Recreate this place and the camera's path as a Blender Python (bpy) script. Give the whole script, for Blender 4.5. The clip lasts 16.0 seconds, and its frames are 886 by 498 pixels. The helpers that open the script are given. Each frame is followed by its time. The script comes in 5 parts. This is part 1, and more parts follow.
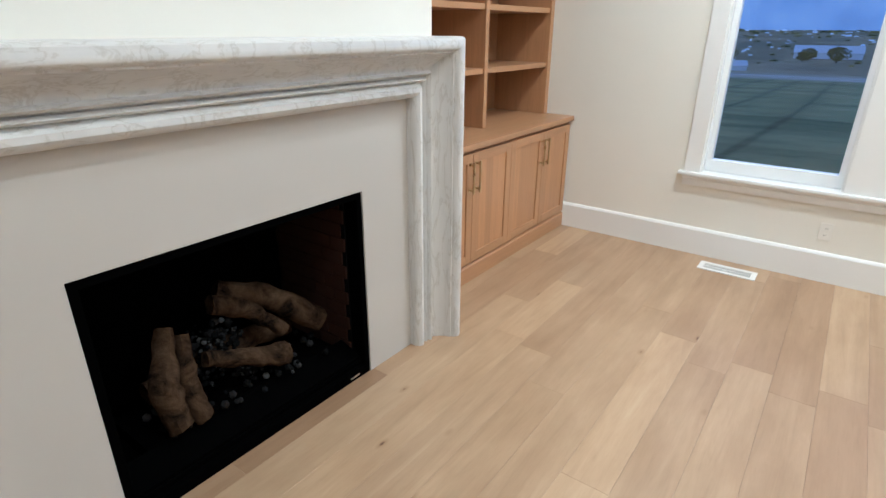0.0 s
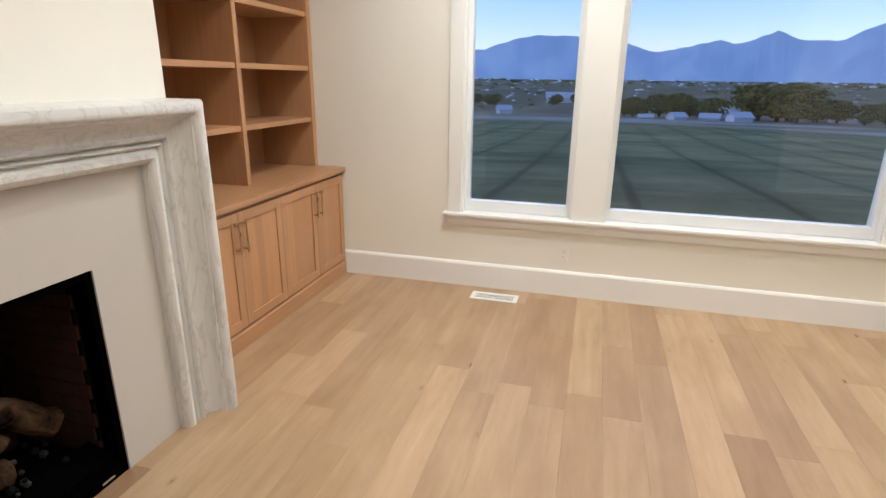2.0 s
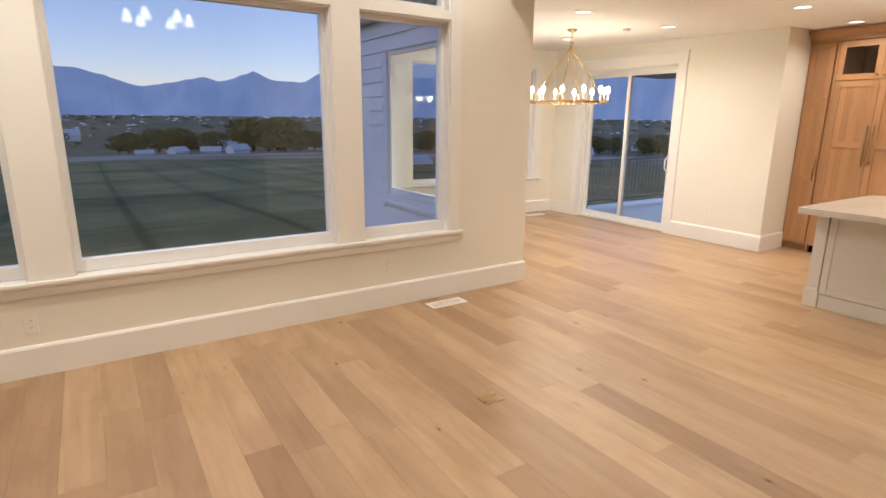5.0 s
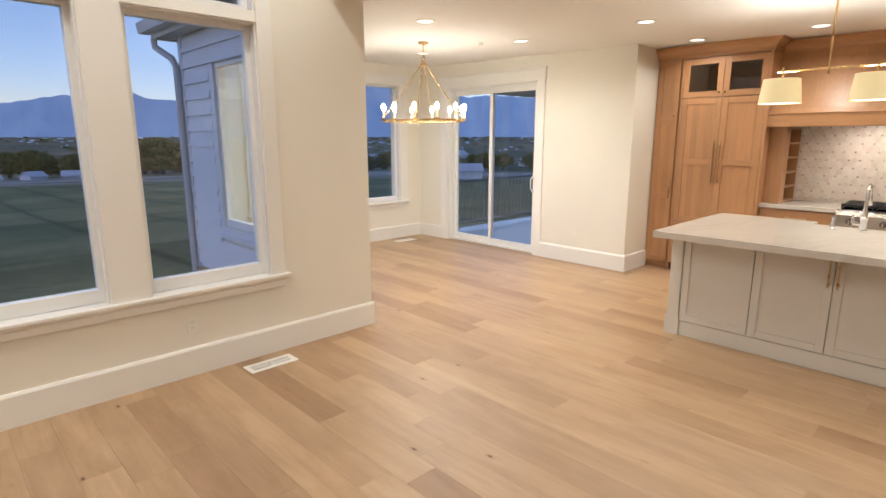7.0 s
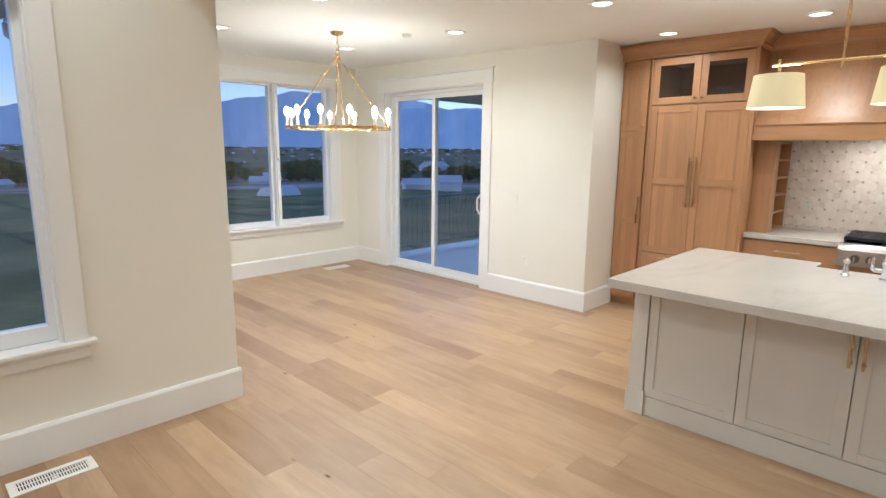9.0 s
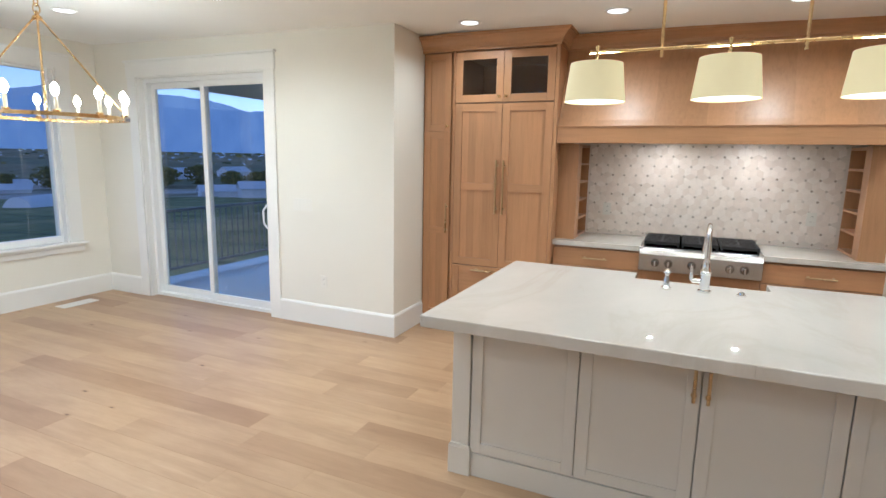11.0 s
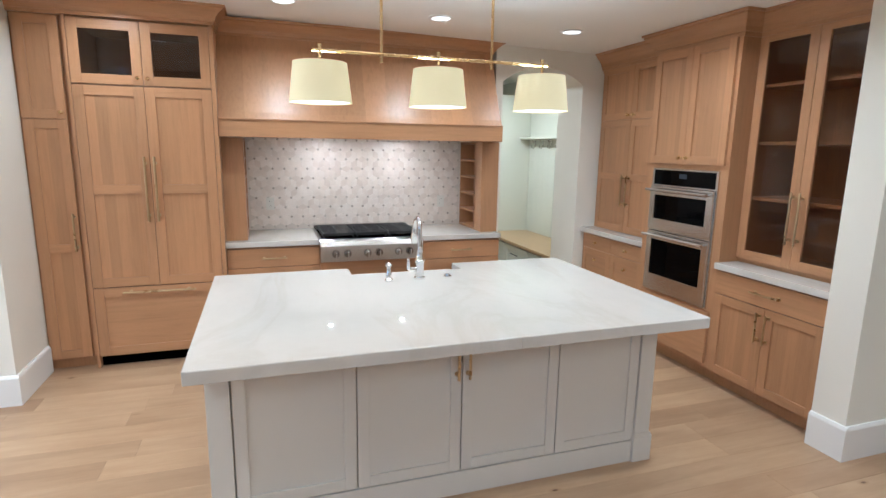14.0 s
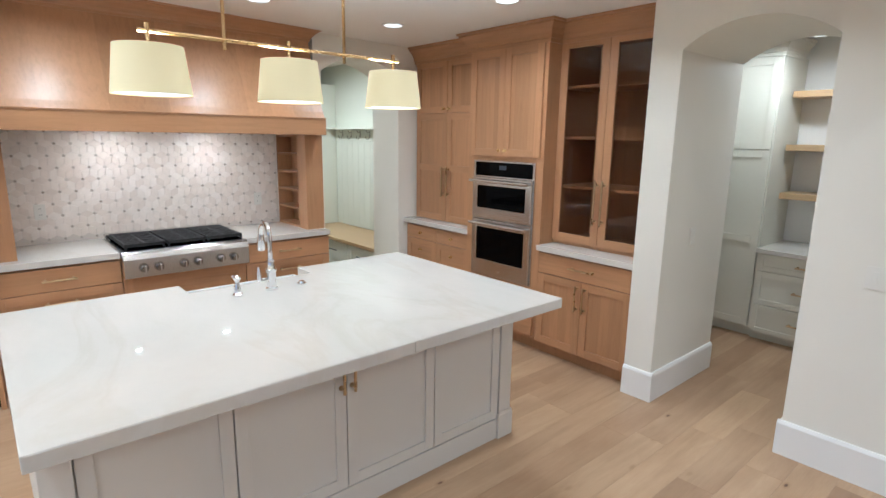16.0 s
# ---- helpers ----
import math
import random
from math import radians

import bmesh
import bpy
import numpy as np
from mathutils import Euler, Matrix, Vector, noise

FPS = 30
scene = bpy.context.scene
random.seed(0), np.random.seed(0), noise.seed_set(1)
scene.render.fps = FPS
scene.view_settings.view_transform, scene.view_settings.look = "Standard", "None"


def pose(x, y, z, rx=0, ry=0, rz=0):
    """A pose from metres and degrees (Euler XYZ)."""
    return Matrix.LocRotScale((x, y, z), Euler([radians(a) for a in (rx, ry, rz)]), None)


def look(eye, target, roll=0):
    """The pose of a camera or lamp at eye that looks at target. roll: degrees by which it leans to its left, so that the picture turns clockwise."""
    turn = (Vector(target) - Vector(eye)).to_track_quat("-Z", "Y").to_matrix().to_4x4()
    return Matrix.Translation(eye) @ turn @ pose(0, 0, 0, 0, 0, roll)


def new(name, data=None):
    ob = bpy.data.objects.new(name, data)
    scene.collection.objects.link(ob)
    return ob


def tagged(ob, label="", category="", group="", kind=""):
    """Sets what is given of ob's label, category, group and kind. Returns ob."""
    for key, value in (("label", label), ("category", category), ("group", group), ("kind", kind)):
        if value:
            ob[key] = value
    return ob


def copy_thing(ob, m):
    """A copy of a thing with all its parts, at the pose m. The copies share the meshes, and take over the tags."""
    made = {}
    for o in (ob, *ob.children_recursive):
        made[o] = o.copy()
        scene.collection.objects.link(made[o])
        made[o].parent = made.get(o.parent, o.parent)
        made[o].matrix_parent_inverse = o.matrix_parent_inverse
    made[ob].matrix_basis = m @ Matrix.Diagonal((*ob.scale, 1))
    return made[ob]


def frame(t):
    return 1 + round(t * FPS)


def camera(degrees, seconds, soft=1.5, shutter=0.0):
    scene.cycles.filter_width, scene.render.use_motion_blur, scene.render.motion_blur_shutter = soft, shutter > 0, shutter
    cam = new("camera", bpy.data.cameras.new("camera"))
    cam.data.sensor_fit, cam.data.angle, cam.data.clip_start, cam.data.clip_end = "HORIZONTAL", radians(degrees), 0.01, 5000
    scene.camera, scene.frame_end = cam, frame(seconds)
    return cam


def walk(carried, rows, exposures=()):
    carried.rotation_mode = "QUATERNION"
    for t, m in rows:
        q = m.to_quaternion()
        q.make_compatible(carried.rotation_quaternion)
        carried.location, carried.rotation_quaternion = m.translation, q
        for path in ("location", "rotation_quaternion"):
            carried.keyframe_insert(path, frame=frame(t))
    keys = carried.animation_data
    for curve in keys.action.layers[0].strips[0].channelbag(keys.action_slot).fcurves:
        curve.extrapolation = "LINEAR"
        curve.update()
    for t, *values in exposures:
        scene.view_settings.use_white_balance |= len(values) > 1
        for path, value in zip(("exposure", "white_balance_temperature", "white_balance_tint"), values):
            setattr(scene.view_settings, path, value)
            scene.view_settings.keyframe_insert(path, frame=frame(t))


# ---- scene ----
cam = camera(78.6, 16.0)
PATH = [
    (0, (0.583, 0.851, 1.574), (-0.515, 2.343, 0.819), 0.4),
    (0.5, (0.649, 0.866, 1.601), (-0.343, 2.435, 0.855), 0.4),
    (1, (0.698, 0.886, 1.619), (-0.164, 2.546, 0.911), 0.5),
    (1.5, (0.743, 0.904, 1.63), (0.059, 2.668, 0.98), 0.6),
    (2, (0.784, 0.927, 1.639), (0.279, 2.767, 1.039), 0.7),
    (2.5, (0.841, 0.962, 1.65), (0.548, 2.857, 1.081), 0.7),
    (3, (0.881, 0.983, 1.649), (0.86, 2.909, 1.11), 0.9),
    (3.5, (0.943, 0.98, 1.636), (1.202, 2.896, 1.124), 0.7),
    (4, (0.981, 0.965, 1.628), (1.528, 2.824, 1.133), 0.7),
    (4.5, (1.018, 0.958, 1.621), (1.844, 2.715, 1.144), 0.6),
    (5, (1.052, 0.975, 1.622), (2.113, 2.605, 1.154), 0.5),
    (7.5, (2.256, 1.369, 1.649), (3.627, 2.772, 1.257), 0.0),
    (8, (2.596, 1.491, 1.651), (3.977, 2.888, 1.276), 0.1),
    (10.5, (3.83, 2.014, 1.628), (5.498, 3.065, 1.294), 1.0),
    (11, (3.982, 2.119, 1.614), (5.784, 2.92, 1.281), 1.1),
    (11.5, (4.124, 2.231, 1.623), (6.013, 2.799, 1.288), 1.0),
    (12, (4.212, 2.373, 1.631), (6.156, 2.706, 1.297), 0.9),
    (12.5, (4.211, 2.473, 1.646), (6.181, 2.543, 1.311), 0.9),
    (13, (4.167, 2.562, 1.651), (6.129, 2.369, 1.313), 0.9),
    (13.5, (4.118, 2.691, 1.68), (6.042, 2.276, 1.327), 0.9),
    (14, (4.116, 2.853, 1.702), (5.981, 2.233, 1.332), 0.9),
    (14.5, (4.146, 2.944, 1.708), (5.935, 2.135, 1.326), 0.9),
    (15, (4.212, 2.993, 1.724), (5.918, 2.025, 1.333), 0.8),
    (15.5, (4.315, 3.054, 1.738), (5.92, 1.929, 1.339), 0.9),
    (16, (4.399, 3.162, 1.755), (5.874, 1.874, 1.349), 0.9),
]
EXPOSURES = [(0.0, 0.2, 5200, 3), (1.5, 0.12, 5700, 6), (2.5, 0.07, 6300, 10), (3.5, 0.05, 7000, 15), (5.0, -0.22, 7000, 14), (7.5, -0.24, 6300, 9),
             (10.5, -0.30, 5350, 3), (12.5, -0.34, 5400, 7), (13.0, -0.28, 5300, 6), (14.5, -0.21, 5050, 5), (16.0, -0.22, 5100, 5)]
walk(cam, [(t, look(eye, target, roll)) for t, eye, target, roll in PATH], EXPOSURES)

# ---- world and lights ----
CEIL, CEIL_G = 2.71, 3.7


def ceil_z(y):
    """The kitchen ceiling falls slightly toward the pantry side."""
    return 2.62 + 0.0175 * (y + 0.2)


world = bpy.data.worlds.new("dusk_sky")
scene.world = world
world.use_nodes = True
wn = world.node_tree.nodes
sky = wn.new("ShaderNodeTexSky")
sky.sky_type = 'NISHITA'
sky.sun_disc = False
sky.sun_elevation, sky.sun_rotation = radians(20.0), radians(270)
sky.dust_density = 0.25
sky.ozone_density = 5.0
wn["Background"].inputs["Strength"].default_value = 0.25
dusk = wn.new("ShaderNodeMix")
dusk.data_type, dusk.blend_type = 'RGBA', 'MULTIPLY'
dusk.inputs["Factor"].default_value = 1.0
dusk.inputs[7].default_value = (1.22, 0.93, 1.0, 1)
world.node_tree.links.new(sky.outputs[0], dusk.inputs[6])
world.node_tree.links.new(dusk.outputs[2], wn["Background"].inputs["Color"])
sun = new("sun", bpy.data.lights.new("sun", 'SUN'))
sun.data.energy, sun.data.angle, sun.data.color = 0.06, radians(20), (0.75, 0.85, 1.0)
sun.matrix_world = look((0, 0, 30), (4, 8, 20))

WARM = (1.0, 0.962, 0.885)
# The last three are unseen guesses; (5.55, 0.9) is added to brighten walls.
KITCHEN_LIGHTS = [(5.55, 5.25), (7.05, 5.3), (6.94, 3.77), (8.25, 3.82), (8.20, 2.67), (8.20, 1.54), (8.17, 0.44),
                  (6.98, 0.39), (6.98, 6.88), (5.55, 6.88), (5.55, 3.77), (5.55, 0.9)]
GREAT_LIGHTS = [(0.2, 3.9, 44), (1.7, 4.3, 27), (3.6, 4.45, 23), (0.75, 1.4, 31), (1.9, 1.9, 20), (3.6, 1.0, 13)]


def lamp(name, x, y, z, watts, size, color=WARM, spread=150):
    data = bpy.data.lights.new(name, 'AREA')
    data.shape, data.size, data.energy, data.color, data.spread = 'DISK', size, watts, color, radians(spread)
    ob = new(name, data)
    ob.matrix_world = pose(x, y, z)
    return ob


for lx, ly in KITCHEN_LIGHTS:
    lamp("downlight_glow", lx, ly, ceil_z(ly) - 0.018, 15.5 if ly > 5 else 8.5 if lx > 8.1 else 12.5, 0.06, WARM, 150)
for lx, ly, watts in GREAT_LIGHTS:
    lamp("downlight_glow", lx, ly, CEIL_G - 0.018, watts, 0.12, WARM, 145 if lx < 1 else 175)
for ly in (2.31, 1.62):
    lamp("hood_glow", 9.05, ly, 1.794, 4.2, 0.04, (1.0, 0.88, 0.76), 175)
for lx, ly, watts in ((5.78, -1.76, 18), (6.40, -1.64, 3)):
    lamp("pantry_glow", lx, ly, CEIL - 0.18, watts, 0.24, (1.0, 0.93, 0.82), 178)
# The mudroom has no fixture; this lamp is added to light it.
lamp("mudroom_fill", 10.6, 0.3, CEIL - 0.02, 52, 0.14, (1.0, 0.93, 0.8), 175)


# ---- materials ----
def shader(name, color, rough=0.5, metal=0.0, spec=0.5):
    m = bpy.data.materials.new(name)
    m.use_nodes = True
    b = m.node_tree.nodes["Principled BSDF"]
    b.inputs["Base Color"].default_value = (*color, 1)
    b.inputs["Roughness"].default_value = rough
    b.inputs["Metallic"].default_value = metal
    b.inputs["Specular IOR Level"].default_value = spec
    return m, m.node_tree, b


def link(tree, a, b):
    tree.links.new(a, b)


def node(tree, kind, **values):
    n = tree.nodes.new("ShaderNode" + kind)
    for key, value in values.items():
        n.inputs[key].default_value = value
    return n


def coords(tree, scale=(1, 1, 1), shuffle=0.0):
    """Object coordinates, stretched, and shifted by a random amount for each object."""
    tc = tree.nodes.new("ShaderNodeTexCoord")
    mp = node(tree, "Mapping", Scale=scale)
    link(tree, tc.outputs["Object"], mp.inputs["Vector"])
    if shuffle:
        info = tree.nodes.new("ShaderNodeObjectInfo")
        mul = tree.nodes.new("ShaderNodeVectorMath")
        mul.operation = 'SCALE'
        mul.inputs[0].default_value = (17.3, 9.1, 23.7)
        link(tree, info.outputs["Random"], mul.inputs["Scale"])
        link(tree, mul.outputs[0], mp.inputs["Location"])
    return mp.outputs[0]


def ramp(tree, fac, stops):
    r = tree.nodes.new("ShaderNodeValToRGB")
    while len(r.color_ramp.elements) < len(stops):
        r.color_ramp.elements.new(0.5)
    for el, (p, c) in zip(r.color_ramp.elements, stops):
        el.position, el.color = p, (*c, 1)
    link(tree, fac, r.inputs[0])
    return r.outputs[0]


def mix(tree, kind, fac, a, b):
    n = tree.nodes.new("ShaderNodeMix")
    n.data_type, n.blend_type = 'RGBA', kind
    if isinstance(fac, float):
        n.inputs["Factor"].default_value = fac
    else:
        link(tree, fac, n.inputs["Factor"])
    for value, socket in ((a, n.inputs["A"]), (b, n.inputs["B"])):
        if isinstance(value, tuple):
            n.inputs[6 if socket == n.inputs["A"] else 7].default_value = (*value, 1)
    if not isinstance(a, tuple):
        link(tree, a, n.inputs[6])
    if not isinstance(b, tuple):
        link(tree, b, n.inputs[7])
    return n.outputs[2]


def noise_tex(tree, vec, scale, detail=4.0, rough=0.55, distortion=0.0):
    n = node(tree, "TexNoise", Scale=scale, Detail=detail, Roughness=rough, Distortion=distortion)
    link(tree, vec, n.inputs["Vector"])
    return n.outputs["Fac"]


def bump(tree, b, height, strength=0.2, distance=0.002):
    n = node(tree, "Bump", Strength=strength, Distance=distance)
    link(tree, height, n.inputs["Height"])
    link(tree, n.outputs[0], b.inputs["Normal"])


def painted(name, color, rough=0.55, texture=0.25, grain=140.0):
    m, t, b = shader(name, color, rough)
    v = coords(t)
    soft = noise_tex(t, v, 1.3, 3)
    c = ramp(t, soft, [(0.3, tuple(x * 0.965 for x in color)), (0.7, color)])
    link(t, c, b.inputs["Base Color"])
    bump(t, b, noise_tex(t, v, grain, 3), texture, 0.0012)
    return m


def oak(name, stretch, base, staves=0.0, axis=0, rough=0.36):
    """Oak with grain along the stretched axis; staves: width of the boards that a panel is glued from."""
    m, t, b = shader(name, base, rough)
    v = coords(t, stretch, 1.0)
    broad = noise_tex(t, v, 3.0, 5, 0.6, 0.6)
    fine = noise_tex(t, v, 26.0, 3, 0.7)
    c = ramp(t, broad, [(0.25, tuple(x * 0.86 for x in base)), (0.5, base), (0.8, tuple(min(1, x * 1.09) for x in base))])
    c = mix(t, 'MULTIPLY', 0.24, c, ramp(t, fine, [(0.32, (0.78, 0.72, 0.66)), (0.55, (1, 1, 1))]))
    info = t.nodes.new("ShaderNodeObjectInfo")
    tint = ramp(t, info.outputs["Random"], [(0.0, (0.88, 0.87, 0.86)), (0.5, (0.98, 0.97, 0.95)), (1.0, (1.06, 1.03, 1.0))])
    c = mix(t, 'MULTIPLY', 0.8, c, tint)
    if staves:
        tc = t.nodes.new("ShaderNodeTexCoord")
        sep = t.nodes.new("ShaderNodeSeparateXYZ")
        link(t, tc.outputs["Object"], sep.inputs[0])
        q = node(t, "Math")
        q.operation = 'DIVIDE'
        q.inputs[1].default_value = staves
        link(t, sep.outputs[axis], q.inputs[0])
        fl = node(t, "Math")
        fl.operation = 'FLOOR'
        link(t, q.outputs[0], fl.inputs[0])
        add = node(t, "Math")
        link(t, fl.outputs[0], add.inputs[0])
        link(t, info.outputs["Random"], add.inputs[1])
        wnz = t.nodes.new("ShaderNodeTexWhiteNoise")
        wnz.noise_dimensions = '1D'
        link(t, add.outputs[0], wnz.inputs["W"])
        c = mix(t, 'MULTIPLY', 0.65, c, ramp(t, wnz.outputs["Value"], [(0.0, (0.80, 0.78, 0.76)), (0.6, (0.97, 0.96, 0.95)), (1.0, (1.1, 1.07, 1.04))]))
    link(t, c, b.inputs["Base Color"])
    bump(t, b, fine, 0.12, 0.001)
    return m


def marble(name, base, vein, vein_at=0.5, width=0.05, rough=0.12, scale=1.6, stretch=(1, 1, 1)):
    m, t, b = shader(name, base, rough)
    v = coords(t, stretch)
    cloud = noise_tex(t, v, scale, 7, 0.65, 0.5)
    lines = noise_tex(t, v, scale * 1.3, 6, 0.6, 0.9)
    c = ramp(t, cloud, [(0.28, tuple(x * 0.88 for x in base)), (0.62, base)])
    veins = ramp(t, lines, [(vein_at - width, (1, 1, 1)), (vein_at, vein), (vein_at + width, (1, 1, 1))])
    c = mix(t, 'MULTIPLY', 0.8, c, veins)
    link(t, c, b.inputs["Base Color"])
    return m


def metal(name, color, rough=0.25, brushed=0.0):
    m, t, b = shader(name, color, rough, 1.0)
    v = coords(t, (1, 1, 60) if brushed else (1, 1, 1))
    n = noise_tex(t, v, 12.0, 3)
    r = node(t, "MapRange")
    r.inputs["To Min"].default_value, r.inputs["To Max"].default_value = rough * 0.8, rough * 1.25
    link(t, n, r.inputs["Value"])
    link(t, r.outputs[0], b.inputs["Roughness"])
    return m


def glow(name, color, strength):
    m, t, b = shader(name, color, 0.6)
    b.inputs["Emission Color"].default_value = (*color, 1)
    b.inputs["Emission Strength"].default_value = strength
    return m


WALL = painted("cream_wall_paint", (0.80, 0.765, 0.68), 0.6, 0.35)
CEILING = painted("ceiling_paint", (0.86, 0.84, 0.80), 0.7, 0.6, 60.0)
TRIM = painted("white_trim_paint", (0.82, 0.805, 0.77), 0.35, 0.05)
VINYL = painted("white_vinyl", (0.80, 0.80, 0.79), 0.3, 0.02)
ISLAND = painted("island_paint", (0.70, 0.668, 0.607), 0.4, 0.05)
PANTRY = painted("pantry_paint", (0.67, 0.65, 0.56), 0.4, 0.05)
MUD = painted("mudroom_paint", (0.68, 0.69, 0.60), 0.4, 0.05)
OAK = (0.450, 0.243, 0.120)
OAK_V = oak("oak_upright_grain", (14, 14, 0.9), OAK)
OAK_H = oak("oak_level_grain", (0.9, 14, 14), OAK)
OAK_P = oak("oak_panel", (14, 14, 0.9), OAK, 0.075, 0)
OAK_W = oak("hood_oak_boards", (14, 14, 0.9), OAK, 0.19, 0)
OAK_B = oak("bench_oak", (0.9, 14, 14), (0.46, 0.32, 0.17))
STONE = marble("pale_quartzite", (0.63, 0.597, 0.543), (0.95, 0.935, 0.905), 0.5, 0.05, 0.010, 0.55, (1.0, 2.3, 1.0))
MARBLE = marble("mantel_marble", (0.66, 0.645, 0.615), (0.78, 0.75, 0.71), 0.5, 0.035, 0.3, 4.0, (5.0, 1.6, 0.6))
SLAB = painted("limestone_slab", (0.51, 0.475, 0.425), 0.45, 0.1, 40.0)
BRASS = metal("brushed_brass", (0.70, 0.49, 0.24), 0.26)
BRONZE = metal("aged_brass", (0.52, 0.385, 0.225), 0.28)
CHROME = metal("polished_chrome", (0.86, 0.87, 0.88), 0.06)
DARK_CHROME = metal("dark_chrome", (0.30, 0.28, 0.26), 0.16)
STEEL = metal("brushed_steel", (0.66, 0.64, 0.61), 0.24)
IRON = painted("cast_iron", (0.018, 0.018, 0.019), 0.5, 0.5, 200.0)
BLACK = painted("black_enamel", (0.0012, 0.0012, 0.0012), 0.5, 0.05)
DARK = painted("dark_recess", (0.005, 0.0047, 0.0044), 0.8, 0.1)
OVEN_GLASS, _, _ = shader("oven_black_glass", (0.002, 0.002, 0.002), 0.04, 0.0, 0.06)
LAMP_ON = glow("downlight_lens", (1.0, 0.96, 0.90), 2.4)
BULB = glow("candle_bulb", (1.0, 0.86, 0.62), 45.0)
CANDLE = painted("candle_sleeve", (0.78, 0.72, 0.58), 0.5, 0.02)
SHADE, st, sb = shader("lit_linen_shade", (0.78, 0.70, 0.48), 0.8)
# Emission paints the bulb's light coming through the linen.
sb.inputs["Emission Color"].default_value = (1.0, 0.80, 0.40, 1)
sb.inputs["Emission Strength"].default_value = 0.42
bump(st, sb, noise_tex(st, coords(st, (1, 1, 4)), 160.0, 2), 0.3, 0.001)
SHADE_IN = glow("lit_diffuser", (1.0, 0.93, 0.76), 3.0)
PLATE = painted("plastic_plate", (0.80, 0.77, 0.70), 0.35, 0.02)
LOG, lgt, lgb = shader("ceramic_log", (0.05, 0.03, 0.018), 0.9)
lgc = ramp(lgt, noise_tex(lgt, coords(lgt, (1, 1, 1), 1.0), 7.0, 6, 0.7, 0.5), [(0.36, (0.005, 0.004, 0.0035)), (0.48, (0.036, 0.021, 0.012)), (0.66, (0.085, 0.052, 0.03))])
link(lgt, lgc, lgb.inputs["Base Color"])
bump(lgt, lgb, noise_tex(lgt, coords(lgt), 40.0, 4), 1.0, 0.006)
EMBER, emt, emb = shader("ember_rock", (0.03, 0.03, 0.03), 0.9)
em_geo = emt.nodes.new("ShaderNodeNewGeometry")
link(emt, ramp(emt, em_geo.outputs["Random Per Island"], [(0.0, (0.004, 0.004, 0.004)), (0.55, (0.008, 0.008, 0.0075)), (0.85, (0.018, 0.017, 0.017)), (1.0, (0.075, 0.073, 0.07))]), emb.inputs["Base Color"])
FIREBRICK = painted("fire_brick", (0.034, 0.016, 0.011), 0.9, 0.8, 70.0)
# Firebox darkness is put into these colours: near-zero albedo and no gloss.
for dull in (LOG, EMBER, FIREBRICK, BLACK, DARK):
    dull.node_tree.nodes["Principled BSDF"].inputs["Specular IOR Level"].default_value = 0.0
SIDING = painted("pale_siding", (0.72, 0.74, 0.77), 0.6, 0.15)
SOFFIT = painted("eave_paint", (0.45, 0.46, 0.48), 0.6, 0.1)
DECK = painted("deck_coating", (0.40, 0.42, 0.46), 0.16, 0.05, 30.0)


def glazing(name, tint):
    """Thin clear glass: passes light straight on and mirrors by the angle of view."""
    m = bpy.data.materials.new(name)
    m.use_nodes = True
    t = m.node_tree
    t.nodes.remove(t.nodes["Principled BSDF"])
    clear = node(t, "BsdfTransparent")
    clear.inputs["Color"].default_value = (*tint, 1)
    gloss = node(t, "BsdfGlossy", Roughness=0.0)
    face = node(t, "LayerWeight", Blend=0.5)
    power = node(t, "Math")
    power.operation = 'POWER'
    power.inputs[1].default_value = 5.0
    link(t, face.outputs["Facing"], power.inputs[0])
    fresnel = node(t, "Math")
    fresnel.operation = 'MULTIPLY_ADD'
    fresnel.inputs[1].default_value, fresnel.inputs[2].default_value = 0.93, 0.045
    link(t, power.outputs[0], fresnel.inputs[0])
    both = node(t, "MixShader")
    link(t, fresnel.outputs[0], both.inputs[0])
    link(t, clear.outputs[0], both.inputs[1])
    link(t, gloss.outputs[0], both.inputs[2])
    link(t, both.outputs[0], t.nodes["Material Output"].inputs["Surface"])
    return m


GLASS = glazing("window_glass", (0.93, 0.96, 0.97))
# The tint paints shade: it dims the cabinet insides behind the doors.
CABINET_GLASS = glazing("shade_tint_cabinet_glass", (0.80, 0.76, 0.73))


# ---- mesh helpers ----
def box(bm, x0, x1, y0, y1, z0, z1):
    x0, x1, y0, y1, z0, z1 = min(x0, x1), max(x0, x1), min(y0, y1), max(y0, y1), min(z0, z1), max(z0, z1)
    v = [bm.verts.new(p) for p in ((x0, y0, z0), (x1, y0, z0), (x1, y1, z0), (x0, y1, z0), (x0, y0, z1), (x1, y0, z1), (x1, y1, z1), (x0, y1, z1))]
    for f in ((3, 2, 1, 0), (4, 5, 6, 7), (0, 1, 5, 4), (1, 2, 6, 5), (2, 3, 7, 6), (3, 0, 4, 7)):
        bm.faces.new([v[i] for i in f])
    return bm


def B(*dims):
    return box(bmesh.new(), *dims)


